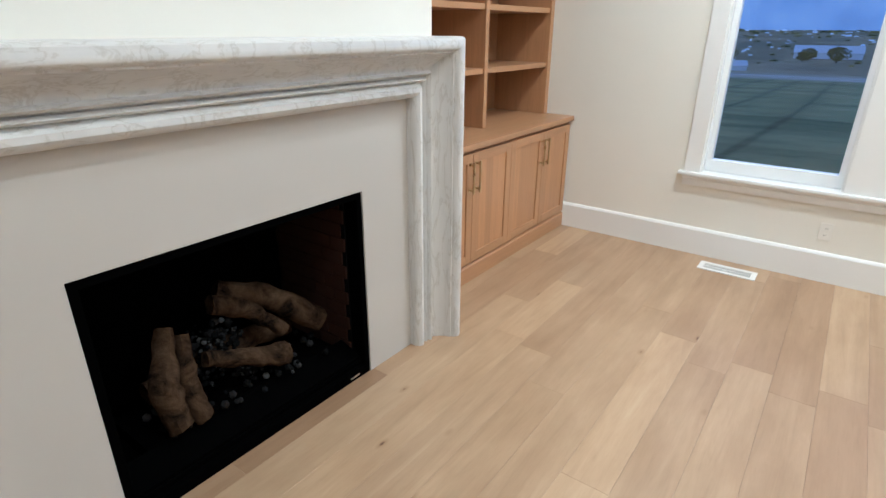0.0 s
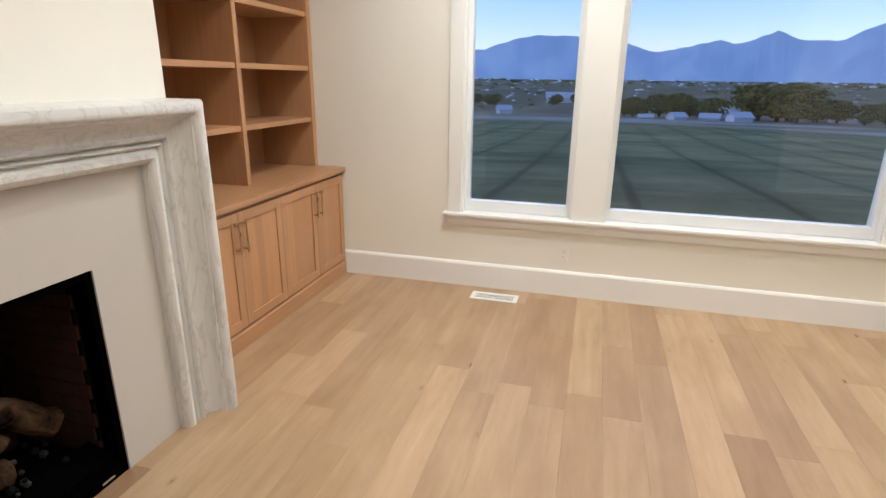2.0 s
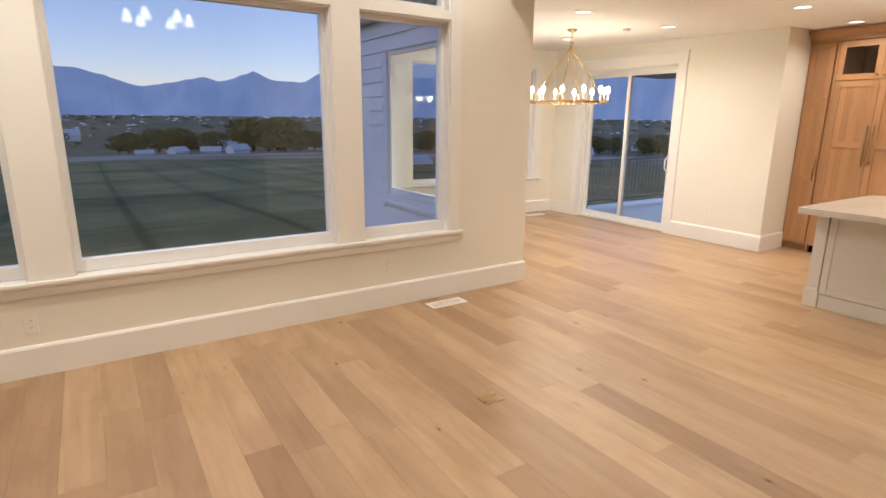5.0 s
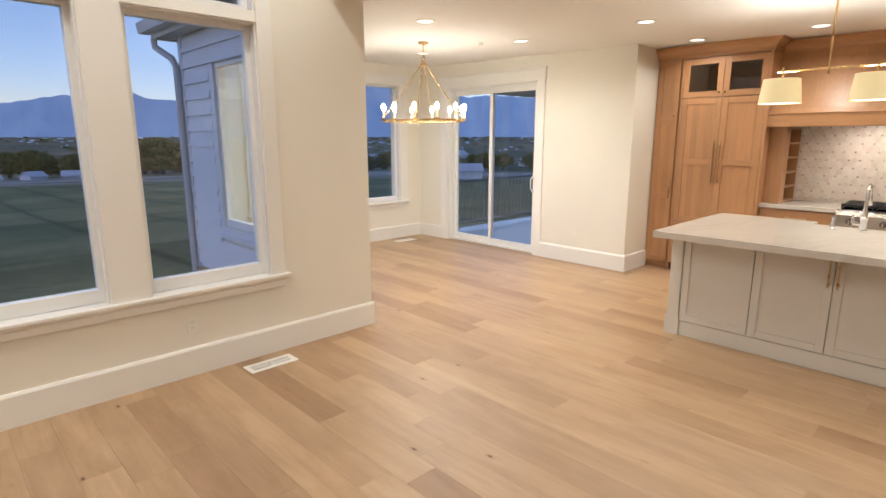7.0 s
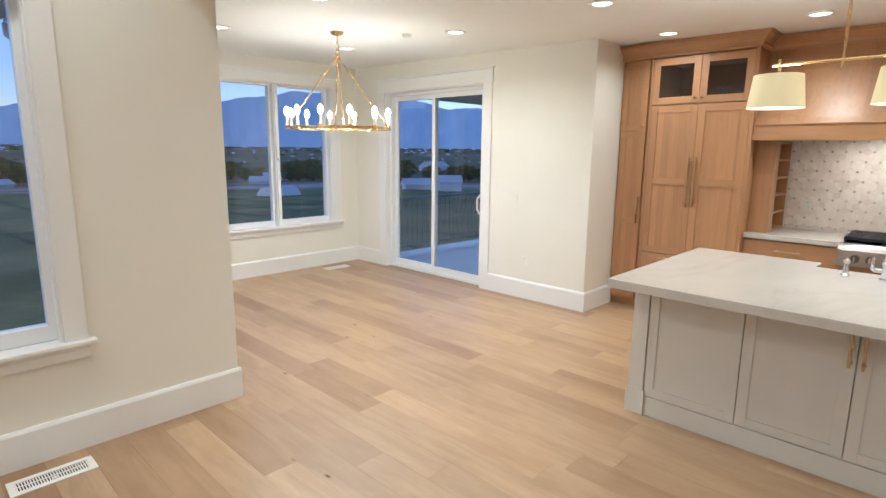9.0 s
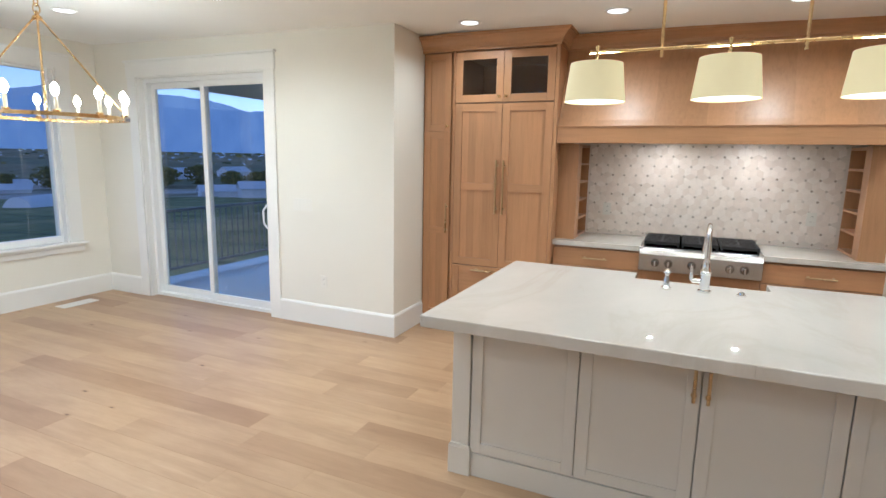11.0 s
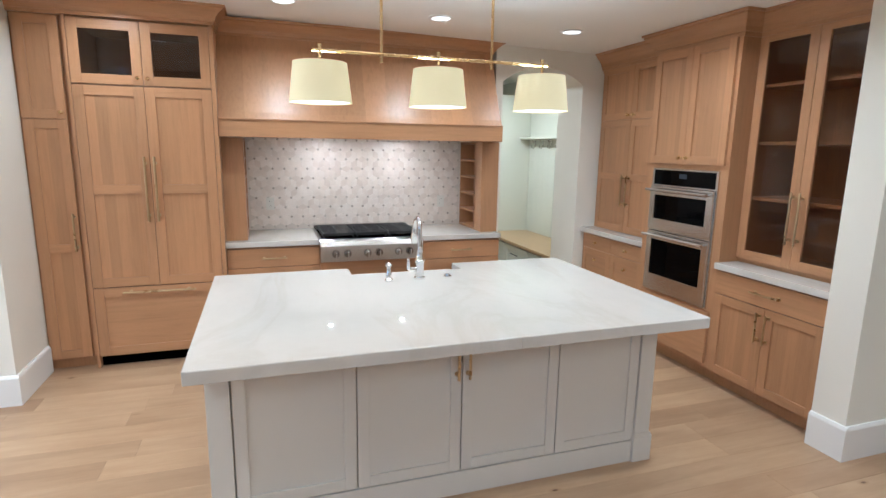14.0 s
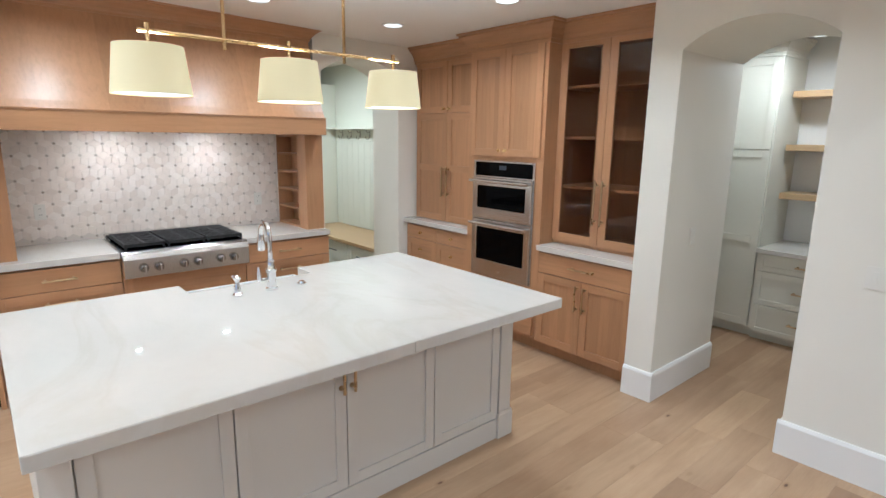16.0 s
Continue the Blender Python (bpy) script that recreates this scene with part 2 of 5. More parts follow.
def tube(bm, points, radius, seg=10, radii=None):
    """A round tube along points."""
    pts = [Vector(p) for p in points]
    rings = []
    side = None
    for i, p in enumerate(pts):
        d = (pts[min(i + 1, len(pts) - 1)] - pts[max(i - 1, 0)]).normalized()
        if side is None:
            side = d.orthogonal().normalized()
        else:
            side = (side - d * side.dot(d)).normalized()
        up = d.cross(side)
        r = radii[i] if radii else radius
        rings.append([bm.verts.new(p + (side * math.cos(a) + up * math.sin(a)) * r) for a in (2 * math.pi * k / seg for k in range(seg))])
    for a, b in zip(rings, rings[1:]):
        for k in range(seg):
            bm.faces.new((a[k], a[(k + 1) % seg], b[(k + 1) % seg], b[k]))
    bm.faces.new(rings[0][::-1])
    bm.faces.new(rings[-1])
    return bm


def lathe(bm, profile, seg=20, at=(0, 0, 0), closed=False):
    """Turns (radius, height) pairs about the upright axis through at."""
    rings = []
    for r, z in profile:
        rings.append([bm.verts.new((at[0] + r * math.cos(a), at[1] + r * math.sin(a), at[2] + z)) for a in (2 * math.pi * k / seg for k in range(seg))])
    for a, b in zip(rings, rings[1:]):
        for k in range(seg):
            bm.faces.new((a[k], a[(k + 1) % seg], b[(k + 1) % seg], b[k]))
    if closed:
        bm.faces.new(rings[0][::-1])
        bm.faces.new(rings[-1])
    return bm


def prism(bm, outline, axis, a, b):
    """An outline of pairs pushed along an axis from a to b. axis x: pairs are (y, z); y: (x, z); z: (x, y)."""
    def at(p, s):
        return {"x": (s, p[0], p[1]), "y": (p[0], s, p[1]), "z": (p[0], p[1], s)}[axis]
    lo = [bm.verts.new(at(p, a)) for p in outline]
    hi = [bm.verts.new(at(p, b)) for p in outline]
    n = len(outline)
    bm.faces.new(lo)
    bm.faces.new(hi[::-1])
    for i in range(n):
        bm.faces.new((lo[i], hi[i], hi[(i + 1) % n], lo[(i + 1) % n]))
    return bm


def part(name, bm, material, parent=None, label="", bevel=0.0, smooth=False):
    """Links a bmesh as one mesh object under a thing or a part."""
    bmesh.ops.recalc_face_normals(bm, faces=bm.faces)
    if bevel:
        edges = [e for e in bm.edges if len(e.link_faces) == 2 and e.calc_face_angle() > 0.6]
        bmesh.ops.bevel(bm, geom=edges, offset=bevel, segments=2, profile=0.6, affect='EDGES', clamp_overlap=True)
    data = bpy.data.meshes.new(name)
    bm.to_mesh(data)
    bm.free()
    data.materials.append(material)
    if smooth:
        data.polygons.foreach_set("use_smooth", [True] * len(data.polygons))
        data.set_sharp_from_angle(angle=radians(38))
    ob = new(name, data)
    if parent:
        ob.parent = parent
    if label:
        ob["label"] = label
    return ob


def thing(name, x, y, z, rz, label, category, group="", kind=""):
    """An empty at the base of a thing, which parents its parts."""
    ob = new(name)
    ob.empty_display_size = 0.1
    ob.matrix_basis = pose(x, y, z, 0, 0, rz)
    return tagged(ob, label, category, group, kind)


def structure(name, bm, material, label, category, bevel=0.0):
    return tagged(part(name, bm, material, None, "", bevel), label, category, "", "structure")


def slab_wall(bm, axis, a, b, u0, u1, z0, z1, holes=()):
    """A wall a..b thick across the axis, running u0..u1, with holes (u0, u1, z0, z1) through it."""
    us = sorted({u0, u1, *(h[0] for h in holes), *(h[1] for h in holes)})
    zs = sorted({z0, z1, *(h[2] for h in holes), *(h[3] for h in holes)})

    def solid(i, j):
        if not (0 <= i < len(us) - 1 and 0 <= j < len(zs) - 1):
            return False
        u, z = (us[i] + us[i + 1]) / 2, (zs[j] + zs[j + 1]) / 2
        return not any(h[0] < u < h[1] and h[2] < z < h[3] for h in holes)

    def quad(*pts):
        bm.faces.new([bm.verts.new((d, u, z) if axis == "x" else (u, d, z)) for u, d, z in pts])

    for i in range(len(us) - 1):
        for j in range(len(zs) - 1):
            if not solid(i, j):
                continue
            p, q, r, s = us[i], us[i + 1], zs[j], zs[j + 1]
            for d in (a, b):
                quad((p, d, r), (q, d, r), (q, d, s), (p, d, s))
            if not solid(i - 1, j):
                quad((p, a, r), (p, b, r), (p, b, s), (p, a, s))
            if not solid(i + 1, j):
                quad((q, a, r), (q, b, r), (q, b, s), (q, a, s))
            if not solid(i, j - 1):
                quad((p, a, r), (q, a, r), (q, b, r), (p, b, r))
            if not solid(i, j + 1):
                quad((p, a, s), (q, a, s), (q, b, s), (p, b, s))
    bmesh.ops.remove_doubles(bm, verts=bm.verts, dist=1e-5)
    return bm


def arch_head(bm, axis, a, b, u0, u1, spring, top, z1, seg=24):
    """The wall over a segmental arch."""
    mid, half, rise = (u0 + u1) / 2, (u1 - u0) / 2, top - spring
    radius = (half * half + rise * rise) / (2 * rise)
    pts = []
    for k in range(seg + 1):
        u = u0 + (u1 - u0) * k / seg
        pts.append((u, top - radius + math.sqrt(max(0, radius * radius - (u - mid) ** 2))))
    for p, q in zip(pts, pts[1:]):
        prism(bm, [p, q, (q[0], z1), (p[0], z1)], axis, a, b)
    bmesh.ops.remove_doubles(bm, verts=bm.verts, dist=1e-5)
    return bm


# ---- the house: walls, ceilings ----
NY = 5.06
UNITS = [(-0.20, 0.655), (0.895, 2.69), (2.92, 3.765)]
holes = [(a, b, 0.598, 2.43) for a, b in UNITS] + [(a, b, 2.505, 3.15) for a, b in UNITS]
structure("wall_north", slab_wall(bmesh.new(), "y", NY, 5.26, -1.95, 4.48, 0, CEIL_G, holes), WALL, "smooth cream painted wall with three tall windows", "wall")
structure("wall_dining_west", slab_wall(bmesh.new(), "x", 4.48, 4.70, NY, 8.45, 0, CEIL_G, [(5.62, 7.60, 0.598, 2.46)]), WALL, "cream painted dining wall with a window", "wall")
structure("wall_dining_north", slab_wall(bmesh.new(), "y", 8.23, 8.45, 4.70, 8.33, 0, CEIL_G, [(5.20, 7.66, 0.598, 2.46)]), WALL, "cream painted dining wall with a triple window", "wall")
structure("wall_dining_east", slab_wall(bmesh.new(), "x", 8.11, 8.33, 4.43, 8.23, 0, CEIL_G, [(5.825, 7.575, 0, 2.395)]), WALL, "cream painted wall round a sliding glass door", "wall")
structure("wall_return", B(8.33, 9.6, 4.43, 4.65, 0, CEIL_G), WALL, "short cream wall beside the tall cabinets", "wall")
structure("wall_range", slab_wall(bmesh.new(), "x", 9.39, 9.6, 0.762, 4.43, 0, CEIL_G), WALL, "cream wall behind the range", "wall")
bm = B(8.93, 9.39, 0.687, 0.762, 0, CEIL_G)
box(bm, 8.93, 9.39, -1.11, -0.17, 0, CEIL_G)
arch_head(bm, "x", 8.93, 9.39, -0.17, 0.687, 2.315, 2.46, CEIL_G)
structure("wall_mudroom_arch", bm, WALL, "white wall with an arched opening to the mudroom", "wall")
structure("wall_south_kitchen", B(6.25, 8.93, -1.11, -0.90, 0, CEIL_G), WALL, "cream wall behind the oven cabinets", "wall")
bm = B(6.05, 6.25, -1.09, -0.17, 0, CEIL_G)
box(bm, 5.03, 5.25, -1.09, -0.17, 0, CEIL_G)
box(bm, 3.60, 5.03, -0.39, -0.17, 0, CEIL_G)
arch_head(bm, "y", -1.09, -0.17, 5.25, 6.05, 2.29, 2.43, CEIL_G)
structure("wall_pantry_arch", bm, WALL, "white wall with an arched opening to the pantry", "wall")
structure("wall_hall", B(3.60, 3.80, -3.2, -0.39, 0, CEIL_G), WALL, "cream painted wall behind the walk", "wall")
structure("wall_great_south", B(-1.95, 3.80, -3.4, -3.2, 0, CEIL_G), WALL, "cream painted back wall of the great room", "wall")
structure("wall_great_west", B(-2.15, -1.95, -3.4, 5.26, 0, CEIL_G), WALL, "cream painted wall behind the bookcases", "wall")
bm = slab_wall(bmesh.new(), "x", -1.30, -1.10, 0.735, 3.035, 0, CEIL_G, [(1.309, 2.462, 0, 0.92)])
box(bm, -1.95, -1.30, 0.735, 0.835, 0, CEIL_G)
box(bm, -1.95, -1.30, 2.935, 3.035, 0, CEIL_G)
structure("chimney_breast", bm, WALL, "white painted chimney breast over the fireplace", "wall")
bm = B(4.20, 4.40, -3.4, -0.39, 0, CEIL)
box(bm, 4.40, 8.2, -3.4, -3.2, 0, CEIL)
box(bm, 8.0, 8.2, -3.2, -1.11, 0, CEIL)
structure("wall_pantry", bm, TRIM, "plain white pantry wall", "wall")
bm = B(9.39, 13.0, -1.12, -0.92, 0, CEIL)
box(bm, 12.8, 13.0, -0.92, 3.0, 0, CEIL)
box(bm, 9.6, 13.0, 3.0, 3.2, 0, CEIL)
structure("wall_mudroom", bm, MUD, "pale green grey mudroom wall", "wall")
bm = prism(bmesh.new(), [(4.48, -0.17), (6.05, -0.17), (6.05, -1.11), (9.6, -1.11), (9.6, 4.43), (8.33, 4.43), (8.33, 8.45), (4.48, 8.45)], "z", 2.7, 2.95)
for v in bm.verts:
    v.co.z = ceil_z(v.co.y) if v.co.z < 2.8 else 2.95
structure("ceiling_kitchen", bm, CEILING, "white lightly textured kitchen ceiling", "ceiling")
bm = B(4.38, 4.478, -0.39, NY, CEIL, CEIL_G)
structure("ceiling_step", bm, CEILING, "white step between the two ceiling heights", "ceiling")
structure("ceiling_great", B(-2.15, 4.38, -3.4, 5.26, CEIL_G, CEIL_G + 0.1), CEILING, "white great room ceiling", "ceiling")
bm = B(4.2, 8.2, -3.4, -1.11, CEIL, CEIL + 0.1)
structure("ceiling_pantry", bm, CEILING, "white pantry ceiling", "ceiling")
structure("ceiling_mudroom", B(9.39, 13.0, -1.12, 3.2, CEIL, CEIL + 0.1), CEILING, "white mudroom ceiling", "ceiling")
structure("subfloor", prism(bmesh.new(), [(-2.15, -3.4), (13.0, -3.4), (13.0, 4.65), (8.33, 4.65), (8.33, 8.45), (4.48, 8.45), (4.48, 5.26), (-2.15, 5.26)], "z", -0.25, -0.021), DARK, "dark underlay beneath the floorboards", "floor")


def skirting(name, runs, height=0.205, thick=0.02):
    """Runs (axis, face, sign, u0, u1): a moulded board on a wall face, standing out to the sign's side."""
    for axis, face, sign, u0, u1 in runs:
        d = sign * thick
        outline = [(face, 0.0), (face + d, 0.0), (face + d, height - 0.020), (face + d * 0.85, height - 0.012), (face + d * 0.5, height), (face, height)]
        bm = prism(bmesh.new(), outline, "y" if axis == "x" else "x", u0, u1)
        structure(name, bm, TRIM, "tall white moulded baseboard", "baseboard")


skirting("baseboard", [("y", NY, -1, -1.245, 4.717), ("x", 4.70, 1, 5.044, 8.21), ("y", 8.23, -1, 4.70, 8.09), ("x", 8.11, -1, 7.70, 8.23),
                       ("x", 8.11, -1, 4.41, 5.70), ("y", 4.43, -1, 8.11, 8.66), ("y", -0.17, 1, 6.03, 6.25), ("x", 6.05, -1, -1.09, -0.17),
                       ("y", -0.17, 1, 3.6, 5.27), ("x", 5.25, 1, -1.09, -0.17)])

# ---- windows and the sliding door ----
def portal(a, b, lo, hi, t, y0, y1):
    """Two uprights and a head in one piece."""
    return prism(bmesh.new(), [(a, lo), (a + t, lo), (a + t, hi - t), (b - t, hi - t), (b - t, lo), (b, lo), (b, hi), (a, hi)], "y", y0, y1)


def window(name, ox, oy, rz, units, z0, z1, label, transom=None, head=0.13, casing=0.11, inset=0.045, sill=0.085, outside=False):
    """Fixed windows in one cased group. Local x runs along the wall, -y into the room."""
    w = thing(name, ox, oy, 0, rz, label, "window", kind="structure")
    deep = 0.065 if outside else 0.0
    tops = [(z0, z1, sill)] + ([(transom[0], transom[1], inset)] if transom else [])
    ztop = tops[-1][1]
    for a, b in units:
        for lo, hi, low in tops:
            bm = slab_wall(bmesh.new(), "y", 0.075 + deep, 0.15 + deep, a, b, lo, hi, [(a + inset, b - inset, lo + low, hi - inset)])
            f = part("window_frame", bm, VINYL, w, bevel=0.004)
            g = part("pane", B(a + inset - 0.005, b - inset + 0.005, 0.108 + deep, 0.114 + deep, lo + low - 0.005, hi - inset + 0.005), GLASS, f, "clear glass pane")
            g.visible_shadow = False
            bm = portal(a, b, lo, hi, 0.012, 0.0, 0.074 + deep)
            part("jamb", bm, TRIM, w)
    u0, u1 = units[0][0], units[-1][1]
    for a, b in [(u0 - casing, u0)] + [(p[1], q[0]) for p, q in zip(units, units[1:])] + [(u1, u1 + casing)]:
        part("casing", B(a, b, -0.02, 0.0, z0, ztop), TRIM, w, bevel=0.003)
    if transom:
        for a, b in units:
            part("transom_bar", B(a, b, -0.018, 0.074, z1, transom[0]), TRIM, w, bevel=0.003)
    bm = B(u0 - casing - 0.01, u1 + casing + 0.01, -0.024, 0.0, ztop, ztop + head)
    box(bm, u0 - casing - 0.025, u1 + casing + 0.025, -0.038, 0.0, ztop + head, ztop + head + 0.022)
    part("head_casing", bm, TRIM, w, bevel=0.003)
    part("window_sill", B(u0 - casing - 0.035, u1 + casing + 0.035, -0.055, 0.0745 + deep, z0 - 0.025, z0 - 0.0005), TRIM, w, bevel=0.006)
    bm = prism(bmesh.new(), [(-0.02, z0 - 0.10), (0.0, z0 - 0.10), (0.0, z0 - 0.025), (-0.045, z0 - 0.025), (-0.04, z0 - 0.04), (-0.024, z0 - 0.052)], "x", u0 - casing, u1 + casing)
    part("apron", bm, TRIM, w)
    if outside:
        bm = slab_wall(bmesh.new(), "y", 0.221, 0.245, u0 - 0.1, u1 + 0.1, z0 - 0.1, z1 + 0.1, [(u0, u1, z0, z1)])
        part("outer_trim", bm, SIDING, w)
        part("outer_sill", B(u0 - 0.14, u1 + 0.14, 0.246, 0.285, z0 - 0.135, z0 - 0.095), SIDING, w, bevel=0.004)
    return w


window("window_1", 0, NY, 0, UNITS, 0.62, 2.43, "three tall white framed windows with transoms in white casing", (2.505, 3.15))
w2 = window("window_2", 0, 8.23, 0, [(5.20, 5.99), (6.03, 6.81), (6.85, 7.66)], 0.62, 2.46, "white framed triple window with wide white casing", casing=0.15, inset=0.035, sill=0.07)
for lx in (6.01, 6.83):
    part("latch", tube(bmesh.new(), [(lx, -0.02, 1.51), (lx, -0.034, 1.51), (lx, -0.04, 1.50), (lx, -0.042, 1.45)], 0.012, 8, [0.02, 0.016, 0.012, 0.009]), VINYL, w2, "white window latch", smooth=True)
window("window_3", 4.70, 0, 90, [(5.62, 7.60)], 0.62, 2.46, "white framed dining window facing the fields", outside=True)

# sliding door
sd = thing("door_1", 8.11, 7.575, 0, -90, "white sliding glass door, closed, in white casing", "door", kind="structure")
W = 1.75
bm = slab_wall(bmesh.new(), "y", 0.07, 0.19, 0, W, 0, 2.395, [(0.05, W - 0.05, 0.035, 2.345)])
part("door_frame", bm, VINYL, sd, bevel=0.004)
for name, a, b, d in (("fixed_leaf", 0.05, 0.86, 0.13), ("sliding_leaf", 0.815, W - 0.05, 0.09)):
    bm = slab_wall(bmesh.new(), "y", d, d + 0.035, a, b, 0.035, 2.345, [(a + 0.055, b - 0.055, 0.11, 2.285)])
    leaf = part(name, bm, VINYL, sd, bevel=0.003)
    g = part("pane", B(a + 0.05, b - 0.05, d + 0.014, d + 0.02, 0.105, 2.29), GLASS, leaf, "clear glass pane")
    g.visible_shadow = False
hz = 1.0
part("handle", tube(bmesh.new(), [(W - 0.075, 0.09, hz - 0.12), (W - 0.075, 0.05, hz - 0.11), (W - 0.10, 0.035, hz - 0.06), (W - 0.105, 0.035, hz + 0.06), (W - 0.075, 0.05, hz + 0.11), (W - 0.075, 0.09, hz + 0.12)], 0.011, 8), VINYL, sd, "white D-shaped pull", smooth=True)
for a, b in ((-0.125, 0.0), (W, W + 0.125)):
    part("casing", B(a, b, -0.02, 0.0, 0, 2.395), TRIM, sd, bevel=0.003)
bm = B(-0.135, W + 0.135, -0.024, 0.0, 2.395, 2.545)
box(bm, -0.15, W + 0.15, -0.04, 0.0, 2.545, 2.567)
part("head_casing", bm, TRIM, sd, bevel=0.003)
bm = portal(0, W, 0, 2.395, 0.012, 0, 0.07)
part("jamb", bm, TRIM, sd)


# ---- cabinet parts ----
def bar_pull(parent, x, y, z, length, upright=True, r=0.0075):
    """A bar handle in front of the face y, centred at x, z."""
    off = 0.032
    h = length / 2
    if upright:
        bm = tube(bmesh.new(), [(x, y - off, z - h), (x, y - off, z + h)], r, 8)
        ends = [(x, z - h * 0.8), (x, z + h * 0.8)]
    else:
        bm = tube(bmesh.new(), [(x - h, y - off, z), (x + h, y - off, z)], r, 8)
        ends = [(x - h * 0.8, z), (x + h * 0.8, z)]
    for ex, ez in ends:
        tube(bm, [(ex, y, ez), (ex, y - off, ez)], r * 0.9, 8)
        lathe_at = [(ex, y, ez), (ex, y - 0.004, ez)]
        tube(bm, lathe_at, r * 1.7, 8)
    return part("handle", bm, BRONZE, parent, "slim aged brass bar pull", smooth=True)


def knob(parent, x, y, z, r=0.013):
    pts = [(x, y, z), (x, y - 0.006, z), (x, y - 0.012, z), (x, y - 0.018, z), (x, y - 0.026, z), (x, y - 0.03, z)]
    return part("knob", tube(bmesh.new(), pts, r, 12, [r * 0.8, r * 0.5, r * 0.45, r, r, r * 0.7]), BRASS, parent, "small round brass knob", smooth=True)


def shaker(parent, x0, x1, z0, z1, y=0.0, rail=0.062, mid=None, mats=None, glass=False, name="door", thick=0.022):
    """A framed door or drawer front whose face lies at y. mid: height of a cross rail."""
    up, level, field = mats or (OAK_V, OAK_H, OAK_P)
    door = part(name, B(x0, x0 + rail, y, y + thick, z0, z1), up, parent, bevel=0.002)
    part("stile", B(x1 - rail, x1, y, y + thick, z0, z1), up, door, bevel=0.002)
    for a, b in [(z0, z0 + rail), (z1 - rail, z1)] + ([(mid - rail * 0.5, mid + rail * 0.5)] if mid else []):
        part("rail", B(x0 + rail, x1 - rail, y, y + thick, a, b), level, door, bevel=0.002)
    if glass:
        g = part("pane", B(x0 + rail, x1 - rail, y + 0.011, y + 0.015, z0 + rail, z1 - rail), CABINET_GLASS, door, "cabinet glass with the inside's shade in its tint")
    else:
        part("panel", B(x0 + rail, x1 - rail, y + 0.010, y + thick - 0.002, z0 + rail, z1 - rail), field, door)
    return door


def plain_front(parent, x0, x1, z0, z1, y=0.0, name="drawer", mat=None):
    return part(name, B(x0, x1, y, y + 0.022, z0, z1), mat or OAK_H, parent, bevel=0.002)


def moulding(bm, path, profile, side=1):
    """Sweeps a profile of (out, height) pairs along a path in plan, mitred at the corners; side 1 is to the path's right."""
    pts = [Vector(p) for p in path]
    rings = []
    for i, p in enumerate(pts):
        ds = []
        if i > 0:
            ds.append((p - pts[i - 1]).normalized())
        if i < len(pts) - 1:
            ds.append((pts[i + 1] - p).normalized())
        ns = [Vector((d.y, -d.x)) * side for d in ds]
        n = sum(ns, Vector((0, 0))) / len(ns)
        n = n / max(n.dot(ns[0]), 0.2)
        rings.append([bm.verts.new((p.x + n.x * o, p.y + n.y * o, h)) for o, h in profile])
    m = len(profile)
    for a, b in zip(rings, rings[1:]):
        for k in range(m):
            bm.faces.new((a[k], a[(k + 1) % m], b[(k + 1) % m], b[k]))
    bm.faces.new(rings[0])
    bm.faces.new(rings[-1][::-1])
    return bm


def crown_profile(z0, z1, out):
    h = z1 - z0
    return [(-0.02, z0), (0.012, z0), (0.012, z0 + h * 0.16), (0.022, z0 + h * 0.2), (out * 0.28, z0 + h * 0.38), (out * 0.55, z0 + h * 0.62),
            (out * 0.86, z0 + h * 0.80), (out * 0.86, z0 + h * 0.88), (out, z0 + h * 0.9), (out, z1), (-0.02, z1)]


CT = 2.683
# tall cabinet beside the refrigerator
c = thing("tall_cabinet", 8.66, 4.43, 0, -90, "narrow tall oak cabinet between wall and refrigerator", "cabinet")
bm = B(0.0, 0.318, 0.025, 0.725, 0.085, 2.56)
box(bm, 0.0, 0.318, 0.06, 0.725, 0, 0.085)
part("body", bm, OAK_V, c)
d = shaker(c, 0.02, 0.285, 1.855, 2.545)
knob(d, 0.255, 0.0, 1.90)
d = shaker(c, 0.02, 0.285, 0.09, 1.85, mid=0.93, name="door")
bar_pull(d, 0.262, 0.0, 1.05, 0.28)
# refrigerator behind oak panels
c = thing("refrigerator", 8.63, 4.11, 0, -90, "built-in refrigerator behind pale oak panel doors", "refrigerator")
bm = B(0.0, 0.018, 0.0, 0.755, 0.0, 2.56)
box(bm, 0.922, 0.95, 0.0, 0.755, 0.0, 2.56)
box(bm, 0.018, 0.922, 0.03, 0.755, 2.545, 2.56)
part("body", bm, OAK_V, c)
part("case", B(0.018, 0.922, 0.026, 0.755, 0.09, 2.09), DARK, c)
part("toe_grille", B(0.018, 0.922, 0.06, 0.10, 0.0, 0.085), BLACK, c, "black toe grille")
d = shaker(c, 0.021, 0.4685, 0.629, 2.094, mid=1.36, rail=0.068)
bar_pull(d, 0.437, 0.0, 1.36, 0.48, r=0.009)
d = shaker(c, 0.4715, 0.919, 0.629, 2.094, mid=1.36, rail=0.068)
bar_pull(d, 0.503, 0.0, 1.36, 0.48, r=0.009)
d = shaker(c, 0.021, 0.919, 0.092, 0.622, rail=0.068, name="drawer", mats=(OAK_V, OAK_H, OAK_H))
bar_pull(d, 0.47, 0.0, 0.588, 0.50, False, r=0.009)
c = thing("glazed_cabinet", 8.63, 4.11, 2.10, -90, "oak cabinet with two glass doors over the refrigerator", "cabinet")
